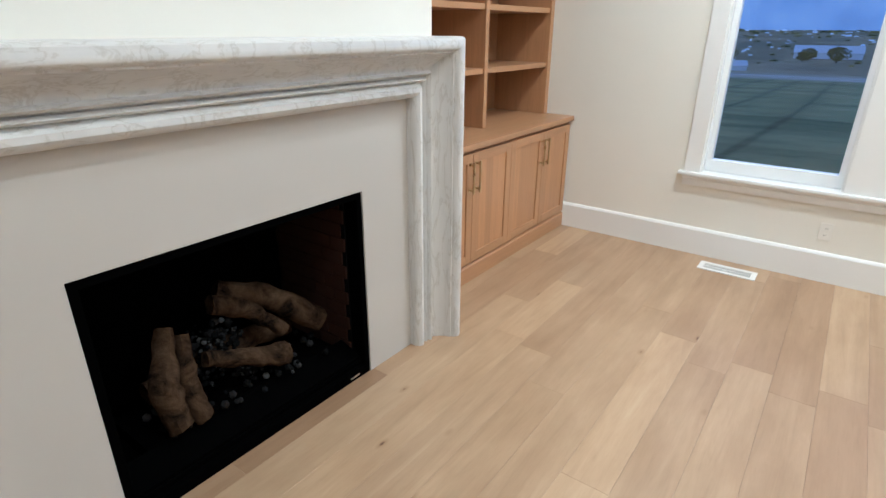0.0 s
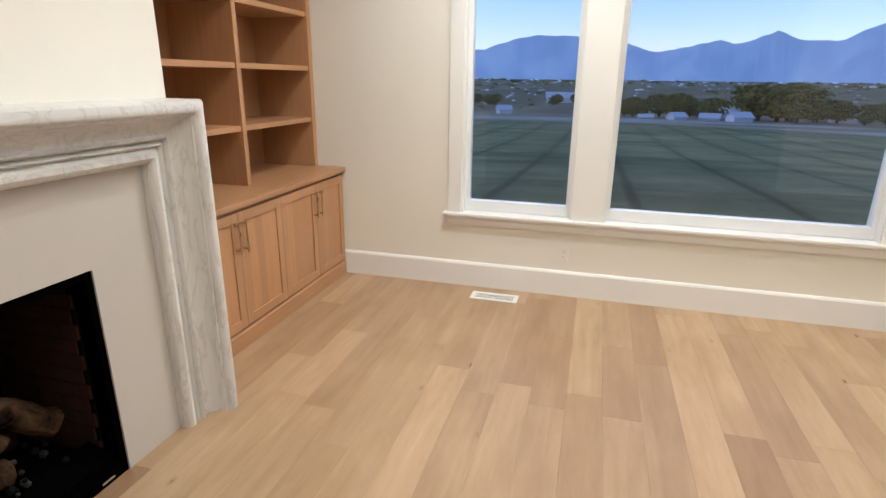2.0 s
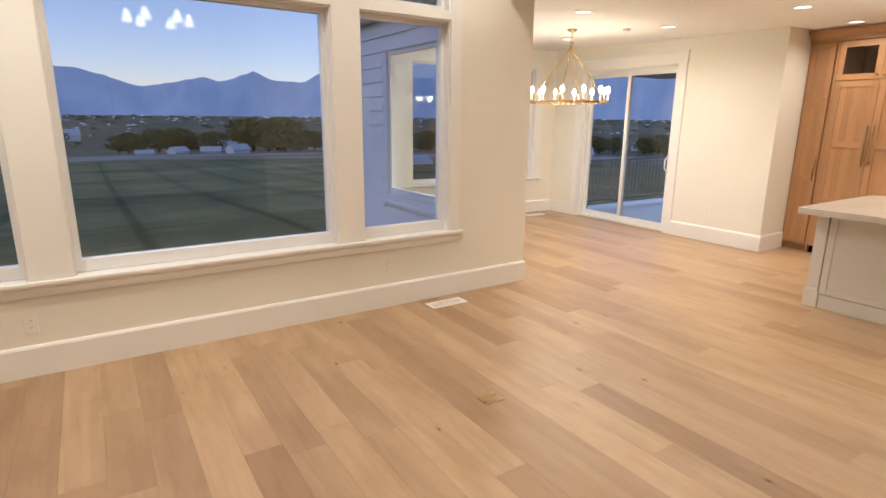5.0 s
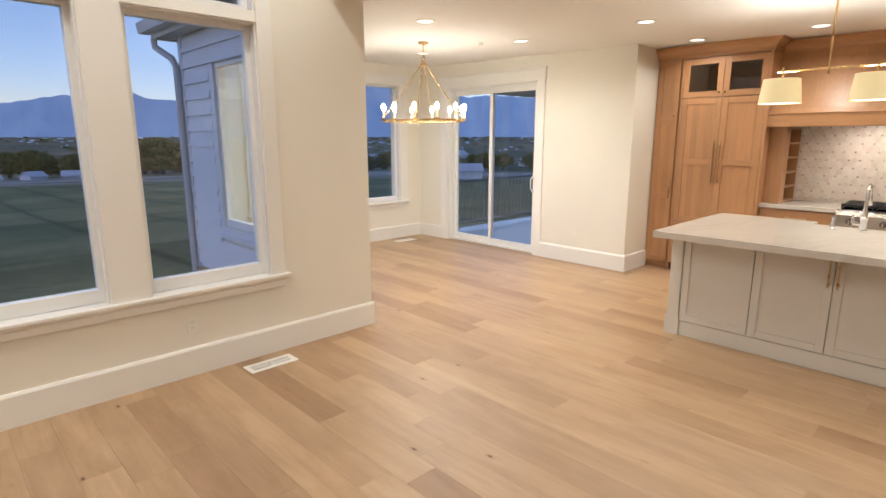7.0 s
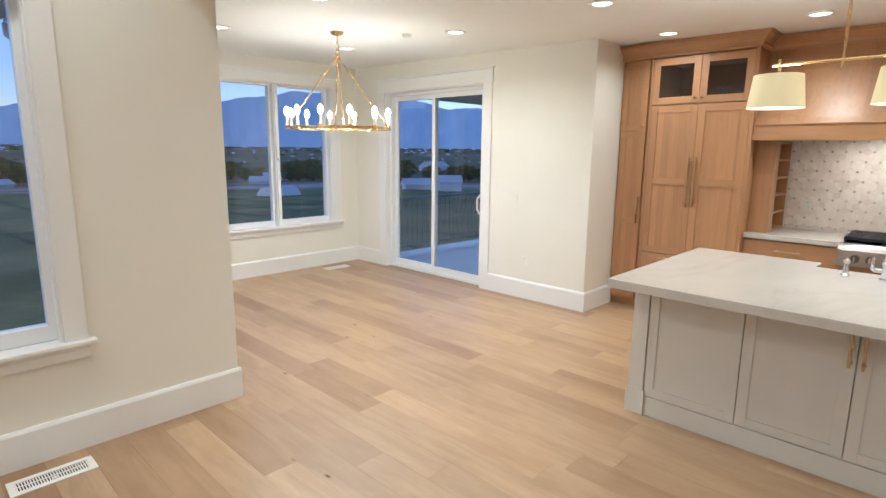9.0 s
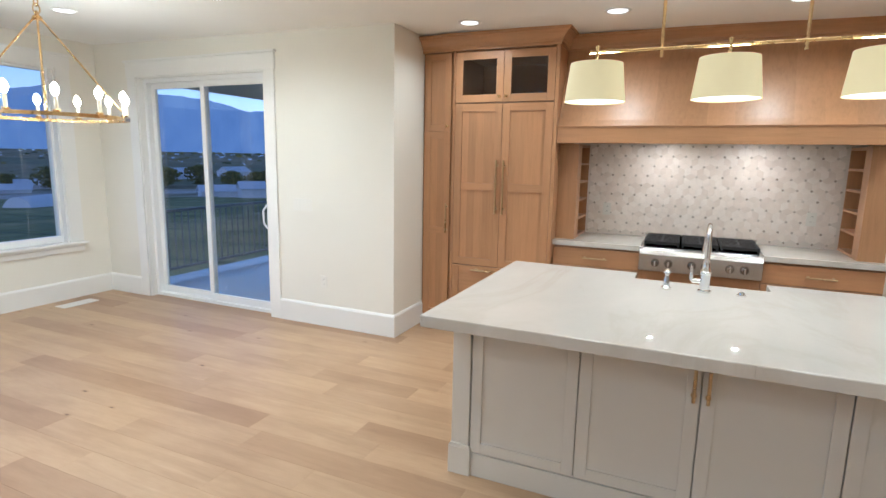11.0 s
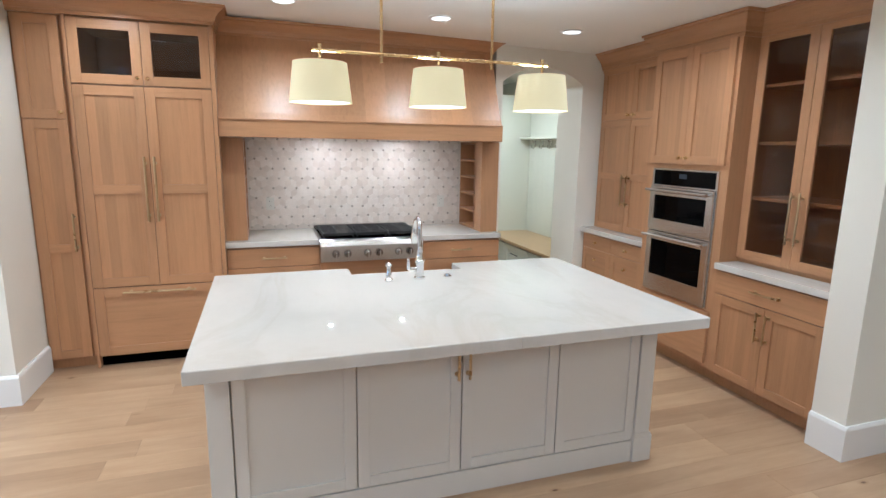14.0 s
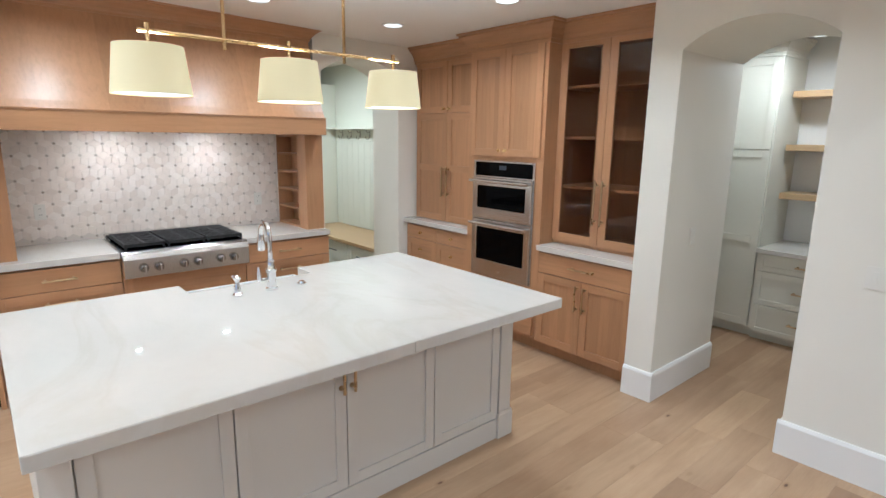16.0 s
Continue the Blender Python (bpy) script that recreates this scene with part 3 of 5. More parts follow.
bm = prism(bmesh.new(), [(0.03, 0.0), (0.75, 0.0), (0.75, 0.443), (0.03, 0.443), (0.03, 0.43), (0.735, 0.43), (0.735, 0.02), (0.03, 0.02)], "x", 0.019, 0.92)
part("body", bm, OAK_V, c)
for a, b, kx in ((0.021, 0.4685, 0.437), (0.4715, 0.919, 0.503)):
    d = shaker(c, a, b, 0.004, 0.435, glass=True, rail=0.066)
    knob(d, kx, 0.0, 0.05)
c = thing("crown_molding", 8.63, 4.43, 0, -90, "deep oak crown molding under the ceiling", "molding", "kitchen crown moldings")
part("molding", moulding(bmesh.new(), [(0.0, 0.03), (0.31, 0.03), (0.31, 0.0), (1.27, 0.0), (1.27, 0.36)], crown_profile(2.55, CT, 0.10)), OAK_H, c)

# range hood
c = thing("range_hood", 8.655, 3.158, 1.755, -90, "wide oak range hood with a flared front and flat band", "range hood")
HW = 2.36
bm = B(0, HW, 0.0, 0.02, 0.0, 0.13)
box(bm, 0, 0.02, 0.02, 0.735, 0.0, 0.13)
box(bm, HW - 0.02, HW, 0.02, 0.735, 0.0, 0.13)
box(bm, 0.0, HW, -0.008, 0.735, 0.13, 0.142)
part("band", bm, OAK_H, c, bevel=0.002)
curve = [(0.02, 0.142), (0.05, 0.19), (0.085, 0.26), (0.13, 0.36), (0.18, 0.48), (0.225, 0.60), (0.262, 0.72), (0.285, 0.82)]
bm = prism(bmesh.new(), curve + [(0.735, 0.82), (0.735, 0.142)], "x", 0.0, HW)
part("canopy", bm, OAK_W, c)
bm = B(0.02, HW - 0.02, 0.02, 0.735, 0.062, 0.08)
part("underside", bm, STEEL, c, "steel underside")
for lx in (0.85, 1.54):
    part("lens", lathe(bmesh.new(), [(0.022, 0.0), (0.022, 0.01)], 16, (lx, 0.395, 0.05), True), LAMP_ON, c, "lit hood lamp")
c = thing("crown_molding", 8.94, 3.158, 0, -90, "deep oak crown molding over the hood", "molding", "kitchen crown moldings")
part("molding", moulding(bmesh.new(), [(0.0, 0.0), (HW, 0.0), (HW, 0.3)], crown_profile(2.545, 2.662, 0.115)), OAK_H, c)


def spice_column(y0, inner):
    """An oak pier with cubbies open toward the range; inner: which side is open, +1 along local x."""
    s = thing("spice_niche", 8.80, y0, 0.921, -90, "oak pier with open spice cubbies standing on the counter", "shelf", "piers beside the range")
    w = 0.165
    a, b = (0.0, 0.02) if inner > 0 else (w - 0.02, w)
    bm = B(0.0, w, 0.0, 0.02, 0, 0.832)
    box(bm, a, b, 0.02, 0.585, 0, 0.832)
    box(bm, 0.02 if inner > 0 else 0, w if inner > 0 else w - 0.02, 0.57, 0.585, 0, 0.832)
    part("side", bm, OAK_V, s)
    x0, x1 = (0.02, w) if inner > 0 else (0.0, w - 0.02)
    part("stile", B(x1 - 0.012 if inner > 0 else 0.0, x1 if inner > 0 else 0.012, 0.02, 0.16, 0, 0.832), OAK_V, s)
    for k in range(6):
        z = 0.0 + k * 0.162
        part("shelf", B(x0, x1 - 0.001, 0.161, 0.57, z, z + 0.018), OAK_H, s)


spice_column(3.158, 1)
spice_column(0.93, -1)

# base cabinets and worktops on the range wall
for y0, w, name in ((3.158, 0.733, "base_cabinet"), (1.535, 0.77, "base_cabinet")):
    c = thing(name, 8.72, y0, 0, -90, "oak base cabinet with wide drawers beside the range", "cabinet", "range base cabinets")
    bm = B(0, w, 0.025, 0.66, 0.1, 0.875)
    box(bm, 0, w, 0.08, 0.66, 0, 0.1)
    part("body", bm, OAK_V, c)
    for z0, z1 in ((0.705, 0.86), (0.41, 0.70), (0.11, 0.405)):
        d = plain_front(c, 0.004, w - 0.004, z0, z1) if z0 > 0.7 else shaker(c, 0.004, w - 0.004, z0, z1, name="drawer", mats=(OAK_V, OAK_H, OAK_H))
        bar_pull(d, w / 2, 0.0, z1 - 0.08, 0.20, False)
c = thing("base_cabinet", 8.72, 2.425, 0, -90, "oak drawers under the rangetop", "cabinet", "range base cabinets")
bm = B(0, 0.888, 0.025, 0.66, 0.1, 0.73)
box(bm, 0, 0.888, 0.08, 0.66, 0, 0.1)
part("body", bm, OAK_V, c)
for z0, z1 in ((0.42, 0.715), (0.11, 0.415)):
    d = shaker(c, 0.004, 0.884, z0, z1, name="drawer", mats=(OAK_V, OAK_H, OAK_H))
    bar_pull(d, 0.444, 0.0, z1 - 0.16, 0.3, False)
for y0, y1 in ((2.430, 3.165), (0.762, 1.530)):
    tagged(part("worktop", B(8.70, 9.378, y0, y1, 0.876, 0.92), STONE, bevel=0.003), "pale stone worktop beside the range", "worktop")
tagged(part("worktop", B(9.30, 9.378, 1.531, 2.429, 0.876, 0.92), STONE), "pale stone strip behind the range", "worktop")

# rangetop
c = thing("rangetop", 8.63, 2.425, 0.735, -90, "stainless steel gas rangetop with six knobs and black grates", "rangetop")
RW = 0.888
bm = prism(bmesh.new(), [(0.0, 0.0), (0.0, 0.135), (0.012, 0.172), (0.05, 0.190), (0.668, 0.190), (0.668, 0.0)], "x", 0.0, RW)
part("body", bm, STEEL, c, bevel=0.003)
part("rear_trim", B(0.0, RW, 0.60, 0.668, 0.191, 0.235), STEEL, c, bevel=0.003)
part("burner_pan", B(0.03, RW - 0.03, 0.06, 0.595, 0.1905, 0.197), BLACK, c)
for k in range(3):
    gx = 0.026 + k * 0.284
    bm = bmesh.new()
    for e in (0.0, 0.252):
        box(bm, gx + e, gx + e + 0.016, 0.065, 0.59, 0.212, 0.236)
    for q in range(15):
        gy = 0.065 + q * 0.0365
        box(bm, gx, gx + 0.268, gy, gy + 0.014, 0.214, 0.238)
    box(bm, gx + 0.127, gx + 0.141, 0.065, 0.59, 0.214, 0.237)
    for ex in (0.002, 0.252):
        for ey in (0.066, 0.574):
            box(bm, gx + ex, gx + ex + 0.014, ey, ey + 0.014, 0.197, 0.214)
    part("grate", bm, IRON, c, "black cast iron grate")
    for by in (0.19, 0.46):
        part("burner", lathe(bmesh.new(), [(0.05, 0.0), (0.05, 0.01), (0.03, 0.012), (0.03, 0.016)], 16, (gx + 0.134, by, 0.197), True), IRON, c)
for pair in (0.13, 0.40, 0.67):
    for k in (0, 1):
        kx = pair + k * 0.10 - 0.005
        kb = part("knob", tube(bmesh.new(), [(kx, 0.0, 0.07), (kx, -0.006, 0.07), (kx, -0.007, 0.07), (kx, -0.045, 0.07), (kx, -0.05, 0.07)], 0.02, 16, [0.033, 0.033, 0.024, 0.021, 0.017]), DARK_CHROME, c, "dark chrome range knob", smooth=True)
        part("grip", B(kx - 0.005, kx + 0.005, -0.058, -0.045, 0.048, 0.092), CHROME, kb, bevel=0.002)

# ---- island ----
c = thing("kitchen_island", 6.385, 3.12, 0, -90, "large painted greige island with shaker panel doors", "kitchen island")
IW = 2.245
bm = B(0.02, IW - 0.02, 0.03, 1.12, 0.0, 0.70)
box(bm, 0.02, IW - 0.02, 0.03, 0.85, 0.70, 0.864)
part("body", bm, ISLAND, c)
paint = (ISLAND, ISLAND, ISLAND)
for a, b in ((0.0, 0.095), (IW - 0.095, IW)):
    post = part("corner_post", B(a, b, 0.0, 0.095, 0.0, 0.864), ISLAND, c, bevel=0.003)
    bm = B(a - 0.012, b + 0.012, -0.012, 0.1, 0.0, 0.15)
    prism(bm, [(a - 0.012, 0.15), (b + 0.012, 0.15), (b + 0.001, 0.168), (a - 0.001, 0.168)], "y", -0.01, 0.0)
    part("plinth", bm, ISLAND, post, bevel=0.002)
part("base_rail", B(0.108, IW - 0.108, 0.004, 0.03, 0.0, 0.124), ISLAND, c, bevel=0.002)
xs = [0.098, 0.625, 1.132, 1.657, IW - 0.098]
for k in range(4):
    d = shaker(c, xs[k] + 0.003, xs[k + 1] - 0.003, 0.130, 0.858, 0.008, 0.055, mats=paint)
    if k == 1:
        bar_pull(d, xs[2] - 0.028, 0.008, 0.725, 0.21)
    if k == 2:
        bar_pull(d, xs[2] + 0.028, 0.008, 0.725, 0.21)
for k, (a, b) in enumerate(((0.10, 0.60), (0.605, 1.10))):
    for z0, z1 in ((0.69, 0.858), (0.128, 0.685)):
        d = part("end_door", B(0.0, 0.02, a, b, z0, z1), ISLAND, c, bevel=0.002)
        bm = tube(bmesh.new(), [(0.0, (a + b) / 2, z1 - 0.07), (-0.012, (a + b) / 2, z1 - 0.07), (-0.018, (a + b) / 2, z1 - 0.07), (-0.03, (a + b) / 2, z1 - 0.07)], 0.014, 12, [0.009, 0.006, 0.014, 0.011])
        part("knob", bm, BRASS, d, "small round brass knob", smooth=True)
part("end_door", B(IW - 0.02, IW, 0.10, 1.10, 0.128, 0.858), ISLAND, c)

bm = bmesh.new()
prism(bm, [(6.075, 0.845), (7.555, 0.845), (7.555, 1.645), (7.372, 1.645), (7.372, 2.357), (7.555, 2.357), (7.555, 3.155), (6.075, 3.155)], "z", 0.865, 0.92)
c = thing("island_worktop", 0, 0, 0, 0, "polished pale quartzite slab with soft veins on the island", "worktop")
part("slab", bm, STONE, c, bevel=0.004)
for y0, y1 in ((0.849, 1.843), (1.845, 3.151)):
    part("edge_strip", B(6.072, 6.0755, y0, y1, 0.868, 0.917), STONE, c, "mitred front edge", bevel=0.001)
c = thing("apron_sink", 7.29, 1.64, 0.62, 0, "white apron-front sink set in the island", "sink")
bm = B(0.0, 0.33, 0.0, 0.72, 0.0, 0.02)
for q in ((0.0, 0.02, 0.0, 0.72), (0.31, 0.33, 0.0, 0.72), (0.02, 0.31, 0.0, 0.02), (0.02, 0.31, 0.70, 0.72)):
    box(bm, *q, 0.02, 0.243)
part("basin", bm, painted("white_fireclay", (0.8, 0.79, 0.76), 0.12, 0.0), c, bevel=0.004)

# faucet, soap pump and sink button
c = thing("faucet", 7.172, 1.984, 0.92, 0, "tall chrome bridge-style gooseneck faucet on the island", "faucet")
part("base", lathe(bmesh.new(), [(0.034, 0.0), (0.034, 0.012), (0.026, 0.018), (0.026, 0.10), (0.03, 0.105), (0.03, 0.115), (0.022, 0.125), (0.018, 0.16), (0.018, 0.17)], 18, closed=True), CHROME, c, smooth=True)
arc = [(0, 0, 0.165), (0, 0, 0.30)] + [(0.055 - 0.055 * math.cos(a), 0, 0.30 + 0.06 * math.sin(a)) for a in (math.pi * k / 9 for k in range(1, 10))] + [(0.114, 0, 0.275)]
part("spout", tube(bmesh.new(), arc, 0.0135, 12), CHROME, c, smooth=True)
part("spray_head", tube(bmesh.new(), [(0.113, 0, 0.29), (0.115, 0, 0.275), (0.119, 0, 0.21), (0.12, 0, 0.20)], 0.02, 14, [0.015, 0.018, 0.024, 0.02]), CHROME, c, smooth=True)
part("lever", tube(bmesh.new(), [(0, 0.02, 0.06), (0, 0.06, 0.06), (0, 0.068, 0.065), (0, 0.07, 0.135)], 0.011, 10, [0.014, 0.014, 0.012, 0.007]), CHROME, c, smooth=True)
c = thing("soap_dispenser", 7.16, 2.175, 0.92, 0, "small chrome soap dispenser beside the faucet", "soap dispenser")
part("base", lathe(bmesh.new(), [(0.026, 0.0), (0.026, 0.01), (0.017, 0.02), (0.017, 0.05), (0.012, 0.065), (0.012, 0.085), (0.019, 0.09), (0.019, 0.10), (0.008, 0.112)], 16, closed=True), CHROME, c, smooth=True)
part("nozzle", tube(bmesh.new(), [(0, 0, 0.096), (0.045, 0, 0.099), (0.055, 0, 0.09)], 0.007, 8), CHROME, c, smooth=True)
ob = part("air_switch", lathe(bmesh.new(), [(0.026, 0.0), (0.026, 0.008), (0.016, 0.009), (0.014, 0.02), (0.0, 0.021)], 16), CHROME, smooth=True)
ob.location = (7.176, 1.805, 0.92)
tagged(ob, "small chrome sink button on the island worktop", "switch")

# ---- fireplace ----
c = thing("fireplace_mantel", -1.10, 1.885, 0, 0, "veined white marble mantel with stepped bolection molding", "mantel")
prof = [(0.0, 0.0), (0.0, 0.034), (0.008, 0.052), (0.024, 0.062), (0.042, 0.058), (0.056, 0.036), (0.063, 0.030), (0.065, 0.046), (0.073, 0.056), (0.081, 0.048),
        (0.083, 0.032), (0.089, 0.032), (0.091, 0.052), (0.100, 0.064), (0.109, 0.054), (0.111, 0.040), (0.119, 0.040), (0.135, 0.050), (0.155, 0.072), (0.172, 0.094),
        (0.182, 0.118), (0.186, 0.126), (0.192, 0.126), (0.196, 0.138), (0.208, 0.152), (0.226, 0.156), (0.243, 0.150), (0.253, 0.134), (0.255, 0.12), (0.255, -0.06)]
half_in, top_in = 0.885, 1.287
bm = bmesh.new()
rings = []
for corner in range(4):
    s = -1 if corner < 2 else 1
    ring = []
    for t_, p_ in prof:
        z_ = top_in + t_ if corner in (1, 2) else 0.0
        ring.append(bm.verts.new((0.06 + p_, s * (half_in + t_), z_)))
    rings.append(ring)
for a, b in zip(rings, rings[1:]):
    for k in range(len(prof) - 1):
        bm.faces.new((a[k], a[k + 1], b[k + 1], b[k]))
bm.faces.new(rings[0])
bm.faces.new(rings[3][::-1])
part("surround", bm, MARBLE, c, smooth=True)
bm = slab_wall(bmesh.new(), "x", 0.0025, 0.06, -0.9, 0.9, 0.0, 1.30, [(-0.576, 0.577, 0.0, 0.92)])
part("slip", bm, SLAB, c, "plain greige stone slip")

c = thing("gas_fireplace", -1.04, 1.885, 0, 0, "black gas fireplace insert with ceramic logs", "fireplace")
bm = slab_wall(bmesh.new(), "x", -0.03, -0.004, -0.573, 0.574, 0.0, 0.916, [(-0.545, 0.546, 0.05, 0.888)])
part("front_frame", bm, BLACK, c, bevel=0.002)
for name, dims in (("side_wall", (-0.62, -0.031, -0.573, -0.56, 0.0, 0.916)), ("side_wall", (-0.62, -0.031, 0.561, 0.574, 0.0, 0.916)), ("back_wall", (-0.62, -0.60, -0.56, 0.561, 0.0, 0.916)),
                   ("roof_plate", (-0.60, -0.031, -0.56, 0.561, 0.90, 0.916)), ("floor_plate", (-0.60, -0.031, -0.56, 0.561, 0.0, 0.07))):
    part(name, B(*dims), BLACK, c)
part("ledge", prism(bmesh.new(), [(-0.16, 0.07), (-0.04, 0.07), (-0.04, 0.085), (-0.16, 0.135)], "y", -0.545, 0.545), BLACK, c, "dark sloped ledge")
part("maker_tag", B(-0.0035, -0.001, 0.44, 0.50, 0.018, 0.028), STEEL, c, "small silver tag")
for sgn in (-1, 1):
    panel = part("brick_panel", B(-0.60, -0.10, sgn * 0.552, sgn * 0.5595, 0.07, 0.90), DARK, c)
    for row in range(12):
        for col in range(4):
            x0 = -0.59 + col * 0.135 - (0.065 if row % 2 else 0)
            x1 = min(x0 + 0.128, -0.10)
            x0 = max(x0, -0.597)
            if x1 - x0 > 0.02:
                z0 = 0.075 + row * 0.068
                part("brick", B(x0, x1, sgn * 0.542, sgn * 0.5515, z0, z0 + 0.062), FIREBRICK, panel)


def log(points, radii, seed):
    rng = random.Random(seed)
    dense, rr = [], []
    for (p, r0), (q, r1) in zip(zip(points, radii), zip(points[1:], radii[1:])):
        for k in range(5):
            f = k / 5
            dense.append(Vector(p).lerp(Vector(q), f) + Vector((rng.uniform(-1, 1), rng.uniform(-1, 1), rng.uniform(-1, 1))) * 0.004)
            rr.append((r0 + (r1 - r0) * f) * rng.uniform(0.93, 1.07))
    dense.append(Vector(points[-1]))
    rr.append(radii[-1])
    bm = tube(bmesh.new(), dense, 0.04, 11, rr)
    for v in bm.verts:
        v.co += Vector((noise.noise(v.co * 30), noise.noise(v.co * 30 + Vector((9, 0, 0))), noise.noise(v.co * 30 + Vector((0, 9, 0))))) * 0.008
    return bm


LOGS = [([(-0.14, -0.30, 0.17), (-0.19, -0.31, 0.32), (-0.30, -0.22, 0.50)], [0.05, 0.055, 0.036]),
        ([(-0.13, -0.21, 0.16), (-0.18, -0.22, 0.28), (-0.28, -0.17, 0.46)], [0.04, 0.042, 0.028]),
        ([(-0.32, -0.02, 0.52), (-0.29, 0.14, 0.44), (-0.22, 0.26, 0.30)], [0.045, 0.04, 0.03]),
        ([(-0.38, 0.05, 0.53), (-0.31, 0.24, 0.46), (-0.22, 0.46, 0.27)], [0.05, 0.055, 0.06]),
        ([(-0.20, -0.13, 0.36), (-0.18, 0.06, 0.28), (-0.17, 0.21, 0.22)], [0.034, 0.04, 0.055]),
        ([(-0.40, -0.30, 0.20), (-0.40, 0.10, 0.24), (-0.40, 0.40, 0.2)], [0.05, 0.05, 0.05])]
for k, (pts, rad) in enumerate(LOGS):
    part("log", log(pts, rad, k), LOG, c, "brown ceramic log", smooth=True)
bm = bmesh.new()
rng = random.Random(5)
for k in range(420):
    cx, cy = (rng.uniform(-0.36, -0.10), rng.uniform(-0.34, 0.42)) if k < 70 else (rng.uniform(-0.36, -0.20), rng.uniform(-0.17, 0.10))
    s = rng.uniform(0.008, 0.02) if k < 150 else rng.uniform(0.005, 0.012)
    zc = 0.14 + rng.uniform(0, 0.05) + (rng.uniform(0.05, 0.26) if -0.15 < cy < 0.05 and cx < -0.2 else 0)
    r = bmesh.ops.create_icosphere(bm, subdivisions=1, radius=s, matrix=pose(cx, cy, zc, rng.uniform(0, 90), rng.uniform(0, 90), 0))
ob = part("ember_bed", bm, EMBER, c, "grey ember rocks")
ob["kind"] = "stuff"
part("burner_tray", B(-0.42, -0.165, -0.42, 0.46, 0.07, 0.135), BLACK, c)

# ---- bookcase beside the fireplace ----
c = thing("low_cabinet", -1.235, 3.037, 0, 90, "oak base cabinet with four shaker doors under the bookcase", "cabinet")
BW = 2.018
bm = B(0, BW, 0.025, 0.69, 0.12, 0.893)
part("body", bm, OAK_V, c)
part("base_board", prism(bmesh.new(), [(0.69, 0.0), (-0.012, 0.0), (-0.012, 0.105), (0.0, 0.12), (0.69, 0.12)], "x", 0.0, BW), OAK_H, c)
part("face_frame", B(0.0, BW, 0.008, 0.024, 0.121, 0.892), OAK_V, c)
ds = [0.095, 0.575, 1.05, 1.53, 1.99]
for k in range(4):
    d = shaker(c, ds[k] + 0.0015, ds[k + 1] - 0.0015, 0.135, 0.868, -0.014)
    bar_pull(d, ds[k + 1] - 0.035 if k % 2 == 0 else ds[k] + 0.035, -0.014, 0.72, 0.2)
part("top", B(-0.0, BW, -0.032, 0.69, 0.8935, 0.93), OAK_H, c, bevel=0.004)
c = thing("bookcase", -1.45, 3.037, 0.931, 90, "open oak bookcase with empty shelves", "bookcase")
BT = 2.1
for a, b in ((0.0, 0.05), (1.03, 1.072), (BW - 0.055, BW)):
    part("upright", B(a, b, 0.0, 0.478, 0, BT), OAK_V, c, bevel=0.002)
part("back", B(0.0, BW, 0.479, 0.495, 0, BT), OAK_P, c)
part("top", B(0.05, BW - 0.055, 0.0, 0.478, BT - 0.08, BT), OAK_H, c)
for z in (0.362, 0.757, 1.152, 1.547):
    for a, b in ((0.051, 1.029), (1.073, BW - 0.056)):
        part("shelf", B(a, b, 0.012, 0.478, z, z + 0.036), OAK_H, c, bevel=0.002)

# ---- south wall of the kitchen ----
c = thing("drawer_cabinet", 8.925, -0.26, 0, 180, "low oak cabinet with six small drawers", "cabinet")
bm = B(0, 0.972, 0.025, 0.635, 0.1, 0.875)
box(bm, 0, 0.972, 0.08, 0.635, 0, 0.1)
part("body", bm, OAK_V, c)
for a, b in ((0.03, 0.495), (0.50, 0.965)):
    for z0, z1 in ((0.725, 0.862), (0.42, 0.72), (0.11, 0.415)):
        d = plain_front(c, a, b, z0, z1) if z0 > 0.7 else shaker(c, a, b, z0, z1, name="drawer", mats=(OAK_V, OAK_H, OAK_H))
        knob(d, (a + b) / 2, 0.0, z1 - (0.07 if z0 > 0.7 else 0.1), 0.015)
tagged(part("worktop", B(7.953, 8.927, -0.897, -0.232, 0.876, 0.92), STONE, bevel=0.003), "short pale stone worktop by the oven", "worktop")
c = thing("pantry_cabinet", 8.925, -0.38, 0.921, 180, "tall oak cabinet with paired shaker doors on the worktop", "cabinet")
part("body", B(0, 0.972, 0.025, 0.515, 0, 1.58), OAK_V, c)
for a, b, kx in ((0.03, 0.495, 0.462), (0.50, 0.965, 0.533)):
    d = shaker(c, a, b, 0.004, 1.055, mid=0.53)
    bar_pull(d, kx, 0.0, 0.40, 0.30)
    d = shaker(c, a, b, 1.06, 1.55)
    knob(d, kx, 0.0, 1.10)
c = thing("oven_tower", 7.952, -0.233, 0, 180, "tall oak oven cabinet", "cabinet")
OW = 0.842
bm = B(0, 0.08, 0.024, 0.66, 0.1, 2.50)
box(bm, OW - 0.08, OW, 0.024, 0.66, 0.1, 2.50)
box(bm, 0.08, OW - 0.08, 0.024, 0.66, 1.57, 2.50)
box(bm, 0.08, OW - 0.08, 0.024, 0.66, 0.1, 0.54)
box(bm, 0.0, OW, 0.08, 0.66, 0, 0.1)
part("body", bm, OAK_V, c)
part("face_frame", slab_wall(bmesh.new(), "y", 0.001, 0.0235, 0.0, OW, 0.105, 2.50, [(0.083, OW - 0.069, 0.548, 1.563)]), OAK_V, c)
for a, b, kx in ((0.03, 0.4195, 0.388), (0.4225, 0.812, 0.454)):
    d = shaker(c, a, b, 1.60, 2.46, -0.021)
    knob(d, kx, -0.021, 1.65)
d = plain_front(c, 0.03, OW - 0.03, 0.14, 0.53, -0.021)
bar_pull(d, OW / 2, -0.021, 0.46, 0.3, False)
